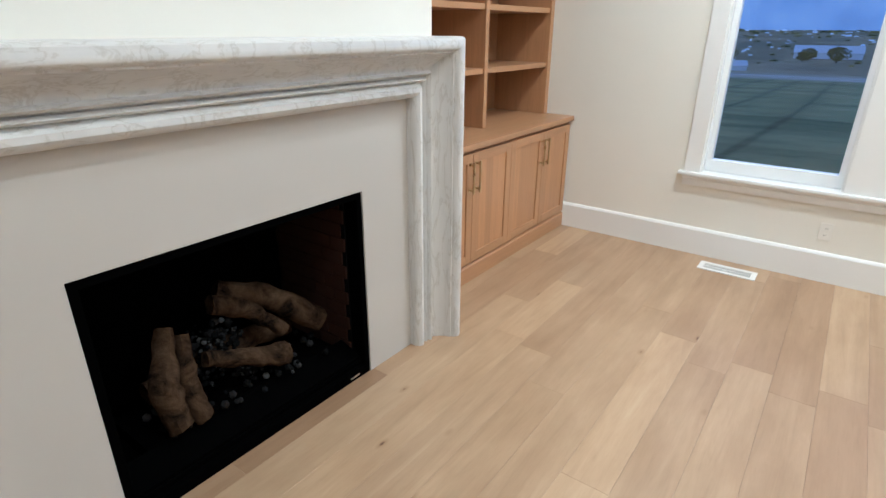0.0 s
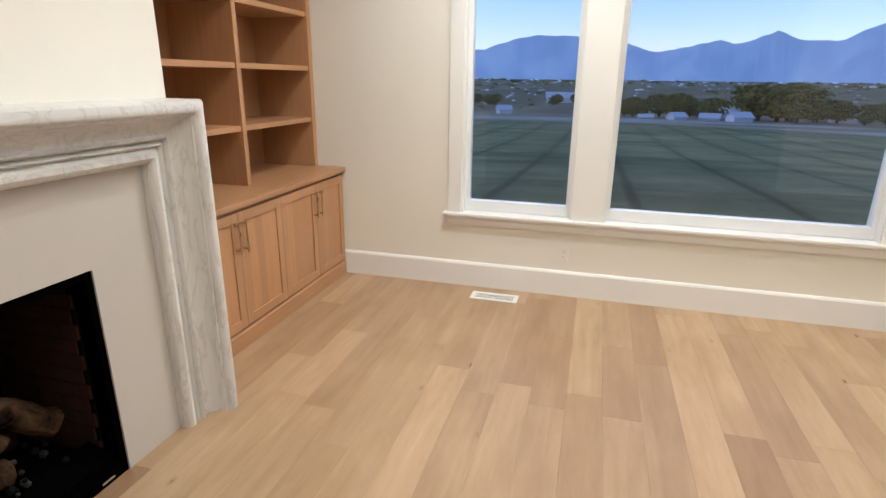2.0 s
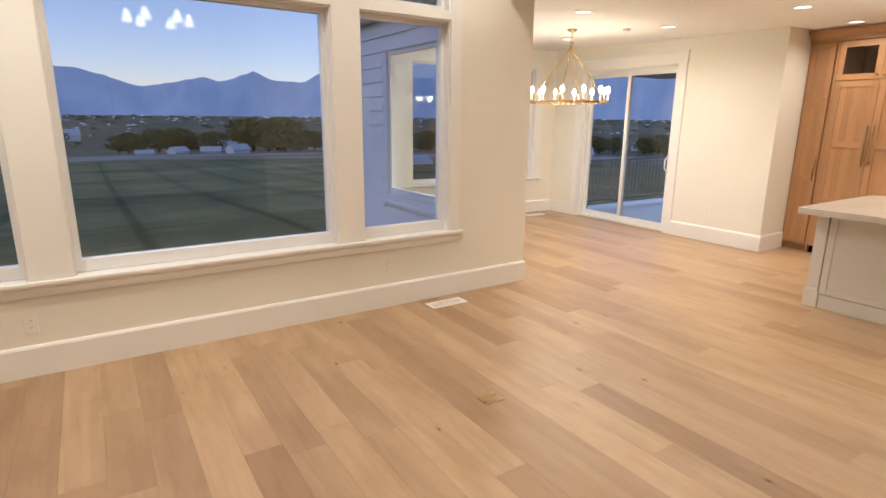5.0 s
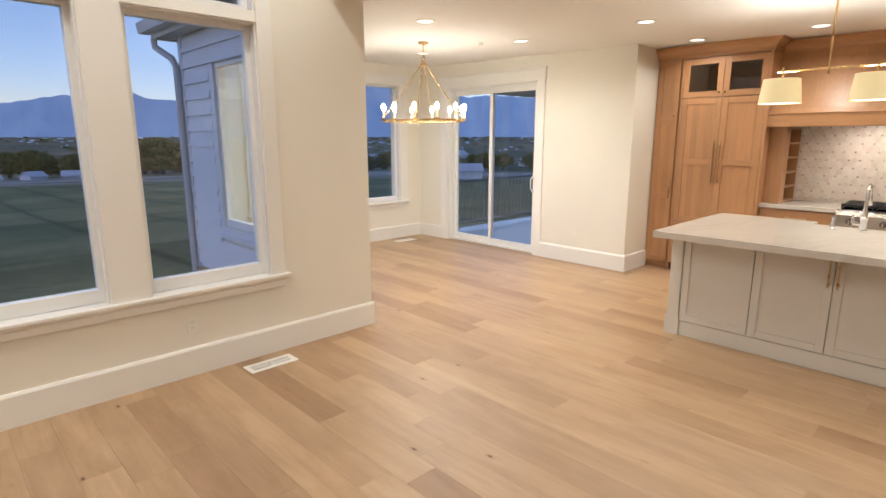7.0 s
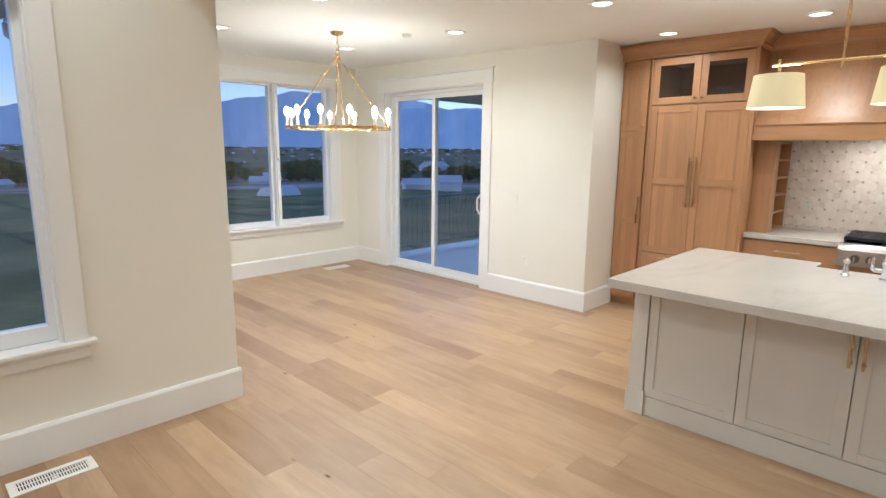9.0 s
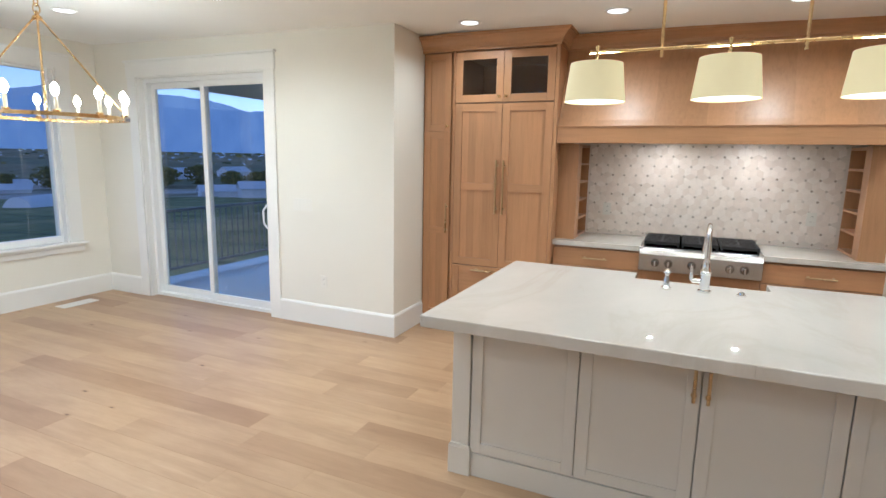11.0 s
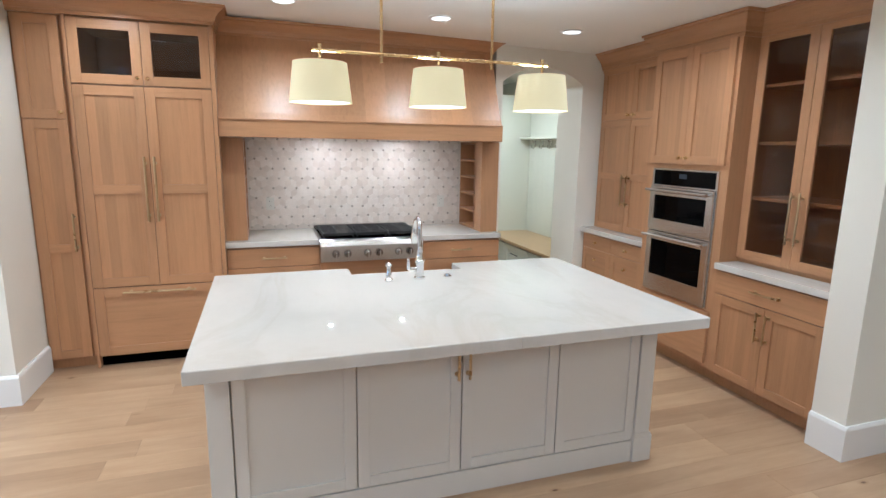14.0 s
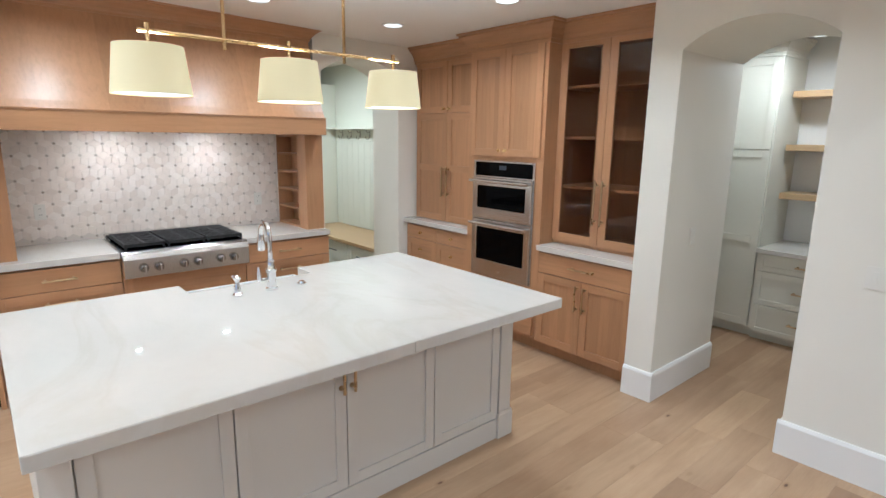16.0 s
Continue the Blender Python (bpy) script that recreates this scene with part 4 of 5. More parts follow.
c = thing("wall_oven", 7.868, -0.233, 0.549, 180, "stainless steel double wall oven with black glass", "oven")
VW = 0.688
part("case", B(0.0, VW, 0.0245, 0.55, 0.0, 1.012), DARK, c)
bm = slab_wall(bmesh.new(), "y", -0.012, 0.0235, 0.0, VW, 0.0, 1.012, [(0.01, VW - 0.01, 0.01, 0.505), (0.01, VW - 0.01, 0.512, 0.872), (0.02, VW - 0.02, 0.882, 1.0)])
part("trim", bm, STEEL, c)
part("control_panel", B(0.02, VW - 0.02, -0.010, 0.012, 0.882, 1.0), OVEN_GLASS, c, "black glass control panel")
part("display", B(0.30, 0.38, -0.0125, -0.0105, 0.94, 0.975), glow("oven_display", (0.02, 0.024, 0.03), 0.2), c, "dim display")
for z0, z1, w0, w1 in ((0.515, 0.870, 0.605, 0.80), (0.012, 0.502, 0.145, 0.435)):
    d = part("oven_door", slab_wall(bmesh.new(), "y", -0.035, 0.0, 0.012, VW - 0.012, z0, z1, [(0.07, VW - 0.07, w0, w1)]), STEEL, c, bevel=0.003)
    part("oven_window", B(0.0705, VW - 0.0705, -0.031, -0.004, w0 + 0.0005, w1 - 0.0005), OVEN_GLASS, d, "black oven glass")
    hz = z1 - 0.03
    bm = tube(bmesh.new(), [(0.02, -0.085, hz), (VW - 0.02, -0.085, hz)], 0.013, 12)
    for hx in (0.05, VW - 0.05):
        tube(bm, [(hx, -0.035, hz), (hx, -0.085, hz)], 0.010, 10)
    part("handle", bm, STEEL, d, "round steel handle bar", smooth=True)
part("badge", tube(bmesh.new(), [(VW / 2, -0.0355, 0.06), (VW / 2, -0.038, 0.06)], 0.012, 16), CHROME, c)
c = thing("hutch_base", 7.109, -0.22, 0, 180, "oak base cabinet with one drawer and two doors", "cabinet")
QW = 0.857
bm = B(0, QW, 0.025, 0.675, 0.1, 0.875)
box(bm, 0, QW, 0.08, 0.675, 0, 0.1)
part("body", bm, OAK_V, c)
d = plain_front(c, 0.012, QW - 0.012, 0.70, 0.862)
bar_pull(d, QW / 2, 0.0, 0.785, 0.22, False)
for a, b, kx in ((0.012, 0.427, 0.395), (0.430, QW - 0.012, 0.462)):
    d = shaker(c, a, b, 0.11, 0.694)
    bar_pull(d, kx, 0.0, 0.56, 0.2)
tagged(part("worktop", B(6.252, 7.108, -0.897, -0.193, 0.876, 0.92), STONE, bevel=0.003), "pale stone worktop under the glass hutch", "worktop")
c = thing("glass_hutch", 7.109, -0.38, 0.921, 180, "oak display hutch with two tall glass doors, empty shelves", "cabinet")
bm = B(0.0, 0.02, 0.024, 0.51, 0, 1.60)
box(bm, QW - 0.02, QW, 0.024, 0.51, 0, 1.60)
box(bm, 0.02, QW - 0.02, 0.024, 0.51, 0, 0.03)
box(bm, 0.02, QW - 0.02, 0.024, 0.51, 1.57, 1.60)
part("body", bm, OAK_V, c)
part("back", B(0.02, QW - 0.02, 0.495, 0.51, 0.03, 1.60), OAK_P, c)
for a, b, kx in ((0.004, 0.427, 0.398), (0.430, QW - 0.004, 0.459)):
    d = shaker(c, a, b, 0.03, 1.565, glass=True, rail=0.064)
    bar_pull(d, kx, 0.0, 0.36, 0.34)
for z in (0.45, 0.83, 1.21):
    part("shelf", B(0.021, QW - 0.021, 0.04, 0.494, z, z + 0.022), OAK_H, c)
ob = thing("outlet", 6.47, -0.872, 1.10, 180, "white outlet plate on the hutch back", "outlet")
part("plate", B(-0.036, 0.036, 0.0, 0.003, -0.058, 0.058), PLATE, ob, bevel=0.002)
c = thing("crown_molding", 0, 0, 0, 0, "deep oak crown molding over the south cabinets", "molding", "kitchen crown moldings")
part("molding", moulding(bmesh.new(), [(8.925, -0.385), (7.952, -0.385), (7.952, -0.24), (7.11, -0.24), (7.11, -0.385), (6.253, -0.385)], crown_profile(2.462, 2.618, 0.10)), OAK_H, c)
for a, b, f in ((7.953, 8.925, -0.41), (6.253, 7.109, -0.41)):
    part("frieze", B(a, b, f, f + 0.02, 2.44, 2.50), OAK_H, c)

# ---- pantry seen through the arch ----
pm = (PANTRY, PANTRY, PANTRY)
c = thing("pantry_tall_cabinet", 7.0, -2.03, 0, 180, "tall pale green-grey pantry cabinet", "cabinet")
bm = B(0, 0.895, 0.025, 0.62, 0.1, 2.48)
box(bm, 0, 0.895, 0.09, 0.62, 0, 0.1)
part("body", bm, PANTRY, c)
for a, b in ((0.01, 0.445), (0.45, 0.885)):
    d = shaker(c, a, b, 1.69, 2.45, mats=pm)
    d = shaker(c, a, b, 0.11, 1.68, mid=0.90, mats=pm)
    bar_pull(d, b - 0.035 if a < 0.2 else a + 0.035, 0.0, 1.15, 0.3)
part("cornice", moulding(bmesh.new(), [(0.0, 0.02), (0.895, 0.02), (0.895, 0.5)], crown_profile(2.46, 2.62, 0.08)), PANTRY, c)
c = thing("drawer_cabinet", 6.10, -1.99, 0, 180, "pale pantry drawers with brass pulls under a stone top", "cabinet")
bm = B(0, 1.5, 0.025, 0.66, 0.1, 0.80)
box(bm, 0, 1.5, 0.09, 0.66, 0, 0.1)
part("body", bm, PANTRY, c)
for a, b in ((0.02, 0.75), (0.755, 1.48)):
    for z0, z1 in ((0.645, 0.795), (0.345, 0.64), (0.085, 0.34)):
        d = shaker(c, a, b, z0, z1, name="drawer", mats=pm, rail=0.045)
        bar_pull(d, (a + b) / 2, 0.0, (z0 + z1) / 2, 0.14, False)
part("top", B(0, 1.5, -0.02, 0.66, 0.801, 0.838), STONE, c)
for z in (1.255, 1.68, 2.135):
    tagged(part("floating_shelf", B(4.62, 6.09, -2.65, -2.32, z, z + 0.055), OAK_B, bevel=0.003), "thick oak floating shelf in the pantry", "shelf", "pantry shelves")
structure("pantry_back_wall", B(4.4, 7.0, -2.80, -2.655, 0, CEIL), TRIM, "white pantry back wall behind shelves", "wall")
for lx, ly in ((5.78, -1.76), (6.40, -1.64)):
    c = thing("ceiling_light", lx, ly, 0, 0, "brass drum ceiling light, lit, in the pantry", "ceiling light", "pantry lights")
    part("rim", lathe(bmesh.new(), [(0.125, CEIL - 0.001), (0.138, CEIL - 0.012), (0.138, CEIL - 0.15), (0.131, CEIL - 0.15)], 28), BRASS, c, smooth=True)
    part("diffuser", lathe(bmesh.new(), [(0.1315, CEIL - 0.135), (0.125, CEIL - 0.158), (0.08, CEIL - 0.168), (0.0, CEIL - 0.172)], 28), SHADE_IN, c, "lit white diffuser", smooth=True)

# ---- mudroom seen through the arch ----
mm = (MUD, MUD, MUD)
c = thing("mudroom_bench", 11.45, -0.24, 0, 180, "built-in bench with oak seat over grey-green drawers", "bench")
bm = B(0, 2.05, 0.03, 0.675, 0.08, 0.445)
box(bm, 0, 2.05, 0.10, 0.675, 0, 0.08)
part("body", bm, MUD, c)
for k in range(3):
    d = shaker(c, 0.02 + k * 0.675, 0.685 + k * 0.675, 0.10, 0.435, 0.005, mats=mm, name="drawer")
    bm = tube(bmesh.new(), [(0.25 + k * 0.675, -0.02, 0.33), (0.45 + k * 0.675, -0.02, 0.33)], 0.007, 8)
    part("handle", bm, IRON, d, "dark bar pull")
part("seat", B(0, 2.05, -0.01, 0.675, 0.4455, 0.485), OAK_B, c, bevel=0.004)
c = thing("mudroom_cabinet", 12.25, -0.40, 0, 180, "tall grey-green mudroom cabinet", "cabinet")
part("body", B(0, 0.79, 0.025, 0.515, 0.0, 2.45), MUD, c)
d = shaker(c, 0.01, 0.78, 1.80, 2.42, mats=mm)
knob(d, 0.74, 0.0, 1.85)
d = shaker(c, 0.01, 0.78, 0.5, 1.79, mats=mm)
bm = tube(bmesh.new(), [(0.73, -0.03, 1.0), (0.73, -0.03, 1.35)], 0.008, 8)
part("handle", bm, IRON, d, "dark bar pull")
c = thing("coat_rack", 11.45, -0.92, 0, 180, "pale shelf with a row of metal coat hooks", "coat rack")
part("shelf", B(0.0, 2.05, -0.17, 0.0, 1.835, 1.865), MUD, c)
part("hook_board", B(0.0, 2.05, -0.018, -0.002, 1.68, 1.834), MUD, c)
for k in range(8):
    hx = 0.20 + k * 0.23
    bm = tube(bmesh.new(), [(hx, -0.02, 1.80), (hx, -0.055, 1.79), (hx, -0.075, 1.82)], 0.006, 8)
    tube(bm, [(hx, -0.02, 1.77), (hx, -0.05, 1.70), (hx, -0.075, 1.71), (hx, -0.085, 1.75)], 0.006, 8)
    box(bm, hx - 0.012, hx + 0.012, -0.024, -0.018, 1.73, 1.82)
    part("hook", bm, STEEL, c, "double metal hook")
for k in range(14):
    part("bead_board", B(0.005 + k * 0.146, 0.148 + k * 0.146, -0.010, -0.001, 0.49, 1.679), MUD, c, bevel=0.002)

# ---- lamps ----
def downlight(x, y, z, first=[]):
    if first:
        return copy_thing(first[0], pose(x, y, z))
    d = thing("downlight", x, y, z, 0, "round recessed ceiling light, switched on", "ceiling light", "recessed lights")
    part("trim_ring", lathe(bmesh.new(), [(0.095, 0.0), (0.093, -0.006), (0.075, -0.010), (0.070, -0.004)], 24), TRIM, d, smooth=True)
    part("lens", lathe(bmesh.new(), [(0.0, -0.005), (0.0715, -0.005)], 24), LAMP_ON, d, "glowing lens")
    first.append(d)
    return d


for lx, ly in KITCHEN_LIGHTS:
    downlight(lx, ly, ceil_z(ly))
for lx, ly, watts in GREAT_LIGHTS:
    downlight(lx, ly, CEIL_G)
ob = part("smoke_detector", lathe(bmesh.new(), [(0.0, -0.03), (0.035, -0.03), (0.045, -0.02), (0.05, 0.0)], 20), PLATE, smooth=True)
ob.location = (6.85, 5.75, ceil_z(5.75))
tagged(ob, "small white round detector on the ceiling", "smoke detector")

CH = ceil_z(6.2)
c = thing("chandelier", 6.37, 6.20, 0, 0, "brass ring chandelier with twelve candle bulbs", "chandelier")
part("canopy", lathe(bmesh.new(), [(0.0, CH - 0.035), (0.02, CH - 0.035), (0.055, CH - 0.02), (0.065, CH)], 20), BRASS, c, smooth=True)
part("stem", tube(bmesh.new(), [(0, 0, CH - 0.03), (0, 0, CH - 0.11)], 0.006, 8), BRASS, c)
for k in range(2):
    ring_pts = [(0.022 * math.cos(a) if k else 0, 0 if k else 0.022 * math.cos(a), CH - 0.135 - 0.05 * k + 0.035 * math.sin(a)) for a in (2 * math.pi * q / 14 for q in range(15))]
    part("chain_link", tube(bmesh.new(), ring_pts, 0.0045, 6), BRASS, c, smooth=True)
part("hub", lathe(bmesh.new(), [(0.0, 2.475), (0.02, 2.475), (0.03, 2.485), (0.03, 2.495), (0.012, 2.51), (0.008, 2.535)], 16), BRASS, c, smooth=True)
RR, RZ = 0.49, 1.84
for k in range(4):
    a = math.pi / 4 + math.pi / 2 * k + 0.25
    part("rod", tube(bmesh.new(), [(0.02 * math.cos(a), 0.02 * math.sin(a), 2.485), (RR * math.cos(a), RR * math.sin(a), RZ + 0.012)], 0.0065, 8), BRASS, c, smooth=True)
bm = lathe(bmesh.new(), [(RR - 0.012, RZ - 0.012), (RR + 0.012, RZ - 0.012), (RR + 0.012, RZ + 0.012), (RR - 0.012, RZ + 0.012), (RR - 0.012, RZ - 0.012)], 64)
part("ring", bm, BRASS, c)
for k in range(12):
    a = 2 * math.pi * k / 12 + 0.1
    px, py = RR * math.cos(a), RR * math.sin(a)
    cd = part("candle", lathe(bmesh.new(), [(0.012, RZ + 0.02), (0.012, RZ + 0.11)], 10, (px, py, 0), True), CANDLE, c, "ivory candle sleeve", smooth=True)
    part("cup", lathe(bmesh.new(), [(0.006, RZ + 0.010), (0.018, RZ + 0.012), (0.024, RZ + 0.024), (0.022, RZ + 0.026)], 12, (px, py, 0)), BRASS, cd, "brass cup", smooth=True)
    part("bulb", lathe(bmesh.new(), [(0.009, RZ + 0.11), (0.020, RZ + 0.126), (0.025, RZ + 0.146), (0.021, RZ + 0.168), (0.009, RZ + 0.187), (0.0, RZ + 0.194)], 14, (px, py, 0)), BULB, cd, "glowing candle bulb", smooth=True)

c = thing("island_pendant", 6.835, 1.99, 0, 0, "brass linear pendant with three linen drum shades", "pendant light")
part("rail", tube(bmesh.new(), [(0, 0.62, 2.14), (0, -0.62, 2.14)], 0.008, 10), BRASS, c, smooth=True)
for ry in (0.29, -0.29):
    pts, rad = [], []
    for k in range(41):
        z = 2.10 + (2.662 - 2.13) * k / 40
        pts.append((0, ry, z))
        rad.append(0.0085 if k % 2 == 0 else 0.0068)
    part("rod", tube(bmesh.new(), pts, 0.008, 8, rad), BRASS, c, "ribbed brass rod", smooth=True)
    part("canopy", lathe(bmesh.new(), [(0.0, 2.662 - 0.03), (0.05, 2.662 - 0.03), (0.06, 2.662 - 0.015), (0.06, 2.662)], 20, (0, ry, 0)), BRASS, c, smooth=True)
for k, sy in enumerate((0.585, 0.0, -0.585)):
    part("stem", tube(bmesh.new(), [(0, sy, 2.17), (0, sy, 2.09), (0, sy, 2.03)], 0.007, 10, [0.011, 0.007, 0.007]), BRASS, c, smooth=True)
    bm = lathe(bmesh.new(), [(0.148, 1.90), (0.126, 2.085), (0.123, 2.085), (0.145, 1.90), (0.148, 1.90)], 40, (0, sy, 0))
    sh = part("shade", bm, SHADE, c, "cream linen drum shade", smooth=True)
    part("diffuser", lathe(bmesh.new(), [(0.0, 1.906), (0.1445, 1.906)], 40, (0, sy, 0)), SHADE_IN, sh, "glowing white diffuser")
    part("top_ring", lathe(bmesh.new(), [(0.0, 2.045), (0.123, 2.045)], 24, (0, sy, 0)), CANDLE, sh)
    lamp("pendant_glow", 6.835, 1.99 + sy, 1.893, 1.3, 0.25, WARM, 170)
    up = lamp("pendant_glow", 6.835, 1.99 + sy, 2.052, 6.0, 0.16, WARM, 160)
    up.matrix_world = pose(6.835, 1.99 + sy, 2.052, 180)
for k in range(4):
    pl = new("chandelier_glow", bpy.data.lights.new("chandelier_glow", 'POINT'))
    pl.data.energy, pl.data.shadow_soft_size, pl.data.color = 8.5, 0.03, WARM
    pl.location = (6.37 + RR * math.cos(math.pi / 2 * k + 0.36), 6.20 + RR * math.sin(math.pi / 2 * k + 0.36), RZ + 0.16)

c = thing("great_chandelier", 2.2, -0.33, 0, 0, "chandelier with six white glass bell shades", "chandelier")
part("stem", tube(bmesh.new(), [(0, 0, CEIL_G), (0, 0, 3.1)], 0.01, 8), BRASS, c)
BELL = glow("lit_bell_glass", (1.0, 0.92, 0.8), 9.0)
for k in range(6):
    a = math.pi / 3 * k
    px, py = 0.42 * math.cos(a), 0.42 * math.sin(a)
    part("arm", tube(bmesh.new(), [(0, 0, 3.12), (px * 0.5, py * 0.5, 3.05), (px, py, 3.16)], 0.009, 8), BRASS, c)
    part("shade", lathe(bmesh.new(), [(0.075, 2.98), (0.07, 3.02), (0.045, 3.08), (0.03, 3.15), (0.0, 3.155)], 16, (px, py, 0)), BELL, c, "white glass bell shade", smooth=True)

# ---- vents, plates and outlets ----
def floor_vent(x0, x1, y0, y1):
    v = thing("floor_vent", (x0 + x1) / 2, (y0 + y1) / 2, 0, 0, "white metal floor register set in the planks", "vent", "floor registers")
    w, d = (x1 - x0) / 2, (y1 - y0) / 2
    bm = slab_wall(bmesh.new(), "y", 0.0, 0.006, -w, w, -d, d, [(-w + 0.03, w - 0.03, -d + 0.03, d - 0.03)])
    bmesh.ops.rotate(bm, verts=bm.verts, cent=(0, 0, 0), matrix=Matrix.Rotation(radians(-90), 3, 'X'))
    bmesh.ops.translate(bm, verts=bm.verts, vec=(0, 0, 0.007))
    part("rim", bm, TRIM, v)
    part("well", B(-w + 0.03, w - 0.03, -d + 0.03, d - 0.03, 0.0005, 0.002), DARK, v)
    n = 26
    for k in range(n):
        sx = -w + 0.034 + (2 * w - 0.068) * k / (n - 1)
        part("slat", B(sx - 0.003, sx + 0.003, -d + 0.03, d - 0.03, 0.002, 0.0055), TRIM, v)
    part("middle_bar", B(-w + 0.03, w - 0.03, -0.004, 0.004, 0.0056, 0.0066), TRIM, v)
    part("damper", B(-0.012, 0.012, -d + 0.035, -d + 0.05, 0.0056, 0.012), TRIM, v)


floor_vent(-0.053, 0.315, 4.775, 4.925)
floor_vent(3.434, 3.80, 4.775, 4.925)
floor_vent(7.33, 7.70, 7.875, 8.025)
c = thing("floor_outlet", 2.895, 3.275, 0, 0, "square brass floor outlet cover", "outlet")
part("cover", B(-0.065, 0.065, -0.055, 0.055, 0.0, 0.006), BRONZE, c, bevel=0.003)
part("lid", B(-0.04, 0.04, -0.032, 0.032, 0.0062, 0.009), BRONZE, c, bevel=0.002)


def wall_plate(name, x, y, z, rz, label, w=0.072, h=0.115, switches=1, socket=False):
    p = thing(name, x, y, z, rz, label, "outlet" if socket else "switch")
    part("plate", B(-w / 2, w / 2, -0.006, 0.0, -h / 2, h / 2), PLATE, p, bevel=0.002)
    for k in range(switches):
        cx = (k - (switches - 1) / 2) * 0.046
        if socket:
            for dz in (-0.022, 0.022):
                part("socket", B(cx - 0.016, cx + 0.016, -0.0085, -0.0062, dz - 0.014, dz + 0.014), PLATE, p, bevel=0.001)
                for ex in (-0.006, 0.006):
                    part("slot", B(cx + ex - 0.001, cx + ex + 0.001, -0.009, -0.0086, dz - 0.004, dz + 0.006), DARK, p)
        else:
            part("rocker", B(cx - 0.016, cx + 0.016, -0.0095, -0.0062, -0.033, 0.033), PLATE, p, bevel=0.0015)


wall_plate("outlet", 0.627, NY, 0.345, 0, "cream outlet plate low on the cream wall", socket=True)
wall_plate("outlet", 3.158, NY, 0.366, 0, "cream outlet plate low on the cream wall", socket=True)
wall_plate("light_switch", 8.11, 5.41, 1.15, -90, "white four-gang light switch by the sliding door", w=0.21, switches=4)
wall_plate("outlet", 8.11, 5.18, 0.43, -90, "white outlet plate above the baseboard", socket=True)
wall_plate("light_switch", 6.05, -0.57, 1.11, -90, "white light switch on the arch jamb")
wall_plate("light_switch", 4.93, -0.17, 1.10, 180, "white double light switch beside the pantry arch", w=0.118, switches=2)
wall_plate("outlet", 9.378, 2.80, 1.16, -90, "pale outlet plate on the tile backsplash", socket=True)
wall_plate("outlet", 9.378, 1.14, 1.16, -90, "pale outlet plate on the tile backsplash", socket=True)

# ---- outside: house skin, deck, land ----
sid = tagged(new("siding"), "pale lap siding on the dining room's outer wall", "siding", "", "structure")
for k in range(33):
    z = -3.3 + k * 0.186
    bm = prism(bmesh.new(), [(4.479, z), (4.436, z), (4.468, z + 0.19), (4.479, z + 0.19)], "y", 5.27, 8.47)
    if 0.45 < z + 0.1 < 2.56:
        bm.free()
        bm = prism(bmesh.new(), [(4.479, z), (4.436, z), (4.468, z + 0.19), (4.479, z + 0.19)], "y", 5.27, 5.52)
        prism(bm, [(4.479, z), (4.436, z), (4.468, z + 0.19), (4.479, z + 0.19)], "y", 7.70, 8.47)
    part("siding_board", bm, SIDING, sid)
part("corner_board", B(4.44, 4.479, 8.47, 8.56, -3.3, 2.86), SIDING, sid)
bm = B(-2.15, 4.478, 5.0, 5.26, -3.4, -0.26)
box(bm, 4.48, 8.33, 5.0, 8.45, -3.4, -0.26)
box(bm, 8.33, 13.0, -3.4, 4.65, -3.4, -0.26)
structure("foundation", bm, SIDING, "pale foundation wall under the house", "wall")
bm = B(4.29, 8.9, 5.27, 8.85, 2.86, 2.90)
box(bm, 4.25, 4.289, 5.27, 8.89, 2.84, 3.02)
box(bm, 4.29, 8.9, 8.851, 8.89, 2.84, 3.02)
structure("eave", bm, SOFFIT, "grey soffit and fascia of the dining roof", "roof")
gut = thing("downspout", 4.40, 8.55, 0, 0, "white gutter downspout at the house corner", "downspout")
part("pipe", tube(bmesh.new(), [(-0.14, 0.28, 2.84), (-0.14, 0.26, 2.74), (-0.02, 0.06, 2.60), (0, 0, 2.50), (0, 0, -3.2)], 0.04, 10), SOFFIT, gut, smooth=True)
part("gutter", prism(bmesh.new(), [(-0.27, 2.90), (-0.151, 2.90), (-0.151, 3.02), (-0.29, 3.02)], "y", -3.2, 0.42), SOFFIT, gut)

bm = B(8.34, 12.6, 4.66, 8.45, -0.16, -0.06)
structure("deck", bm, DECK, "grey coated deck outside the sliding door", "deck")
structure("deck_roof", B(8.34, 11.3, 4.66, 8.38, 2.46, 2.62), SOFFIT, "grey soffit over the deck", "roof")
structure("deck_wall", B(8.34, 13.0, 4.652, 4.659, -3.3, 2.46), SIDING, "pale siding wall beside the deck", "wall")
rl = thing("deck_railing", 0, 0, -0.06, 0, "taupe metal deck railing with thin balusters", "railing")
RAIL = painted("taupe_rail_paint", (0.24, 0.23, 0.22), 0.5, 0.1)
part("top_rail", B(8.4, 12.56, 8.36, 8.42, 0.885, 0.92), RAIL, rl)
part("bottom_rail", B(8.4, 12.56, 8.375, 8.405, 0.10, 0.13), RAIL, rl)
part("top_rail", B(12.5, 12.56, 4.7, 8.36, 0.885, 0.92), RAIL, rl)
part("bottom_rail", B(12.515, 12.545, 4.7, 8.36, 0.10, 0.13), RAIL, rl)
for k in range(36):
    part("baluster", B(8.46 + k * 0.113, 8.472 + k * 0.113, 8.384, 8.396, 0.13, 0.87), RAIL, rl)
for k in range(31):
    part("baluster", B(12.523, 12.535, 4.78 + k * 0.113, 4.792 + k * 0.113, 0.13, 0.87), RAIL, rl)

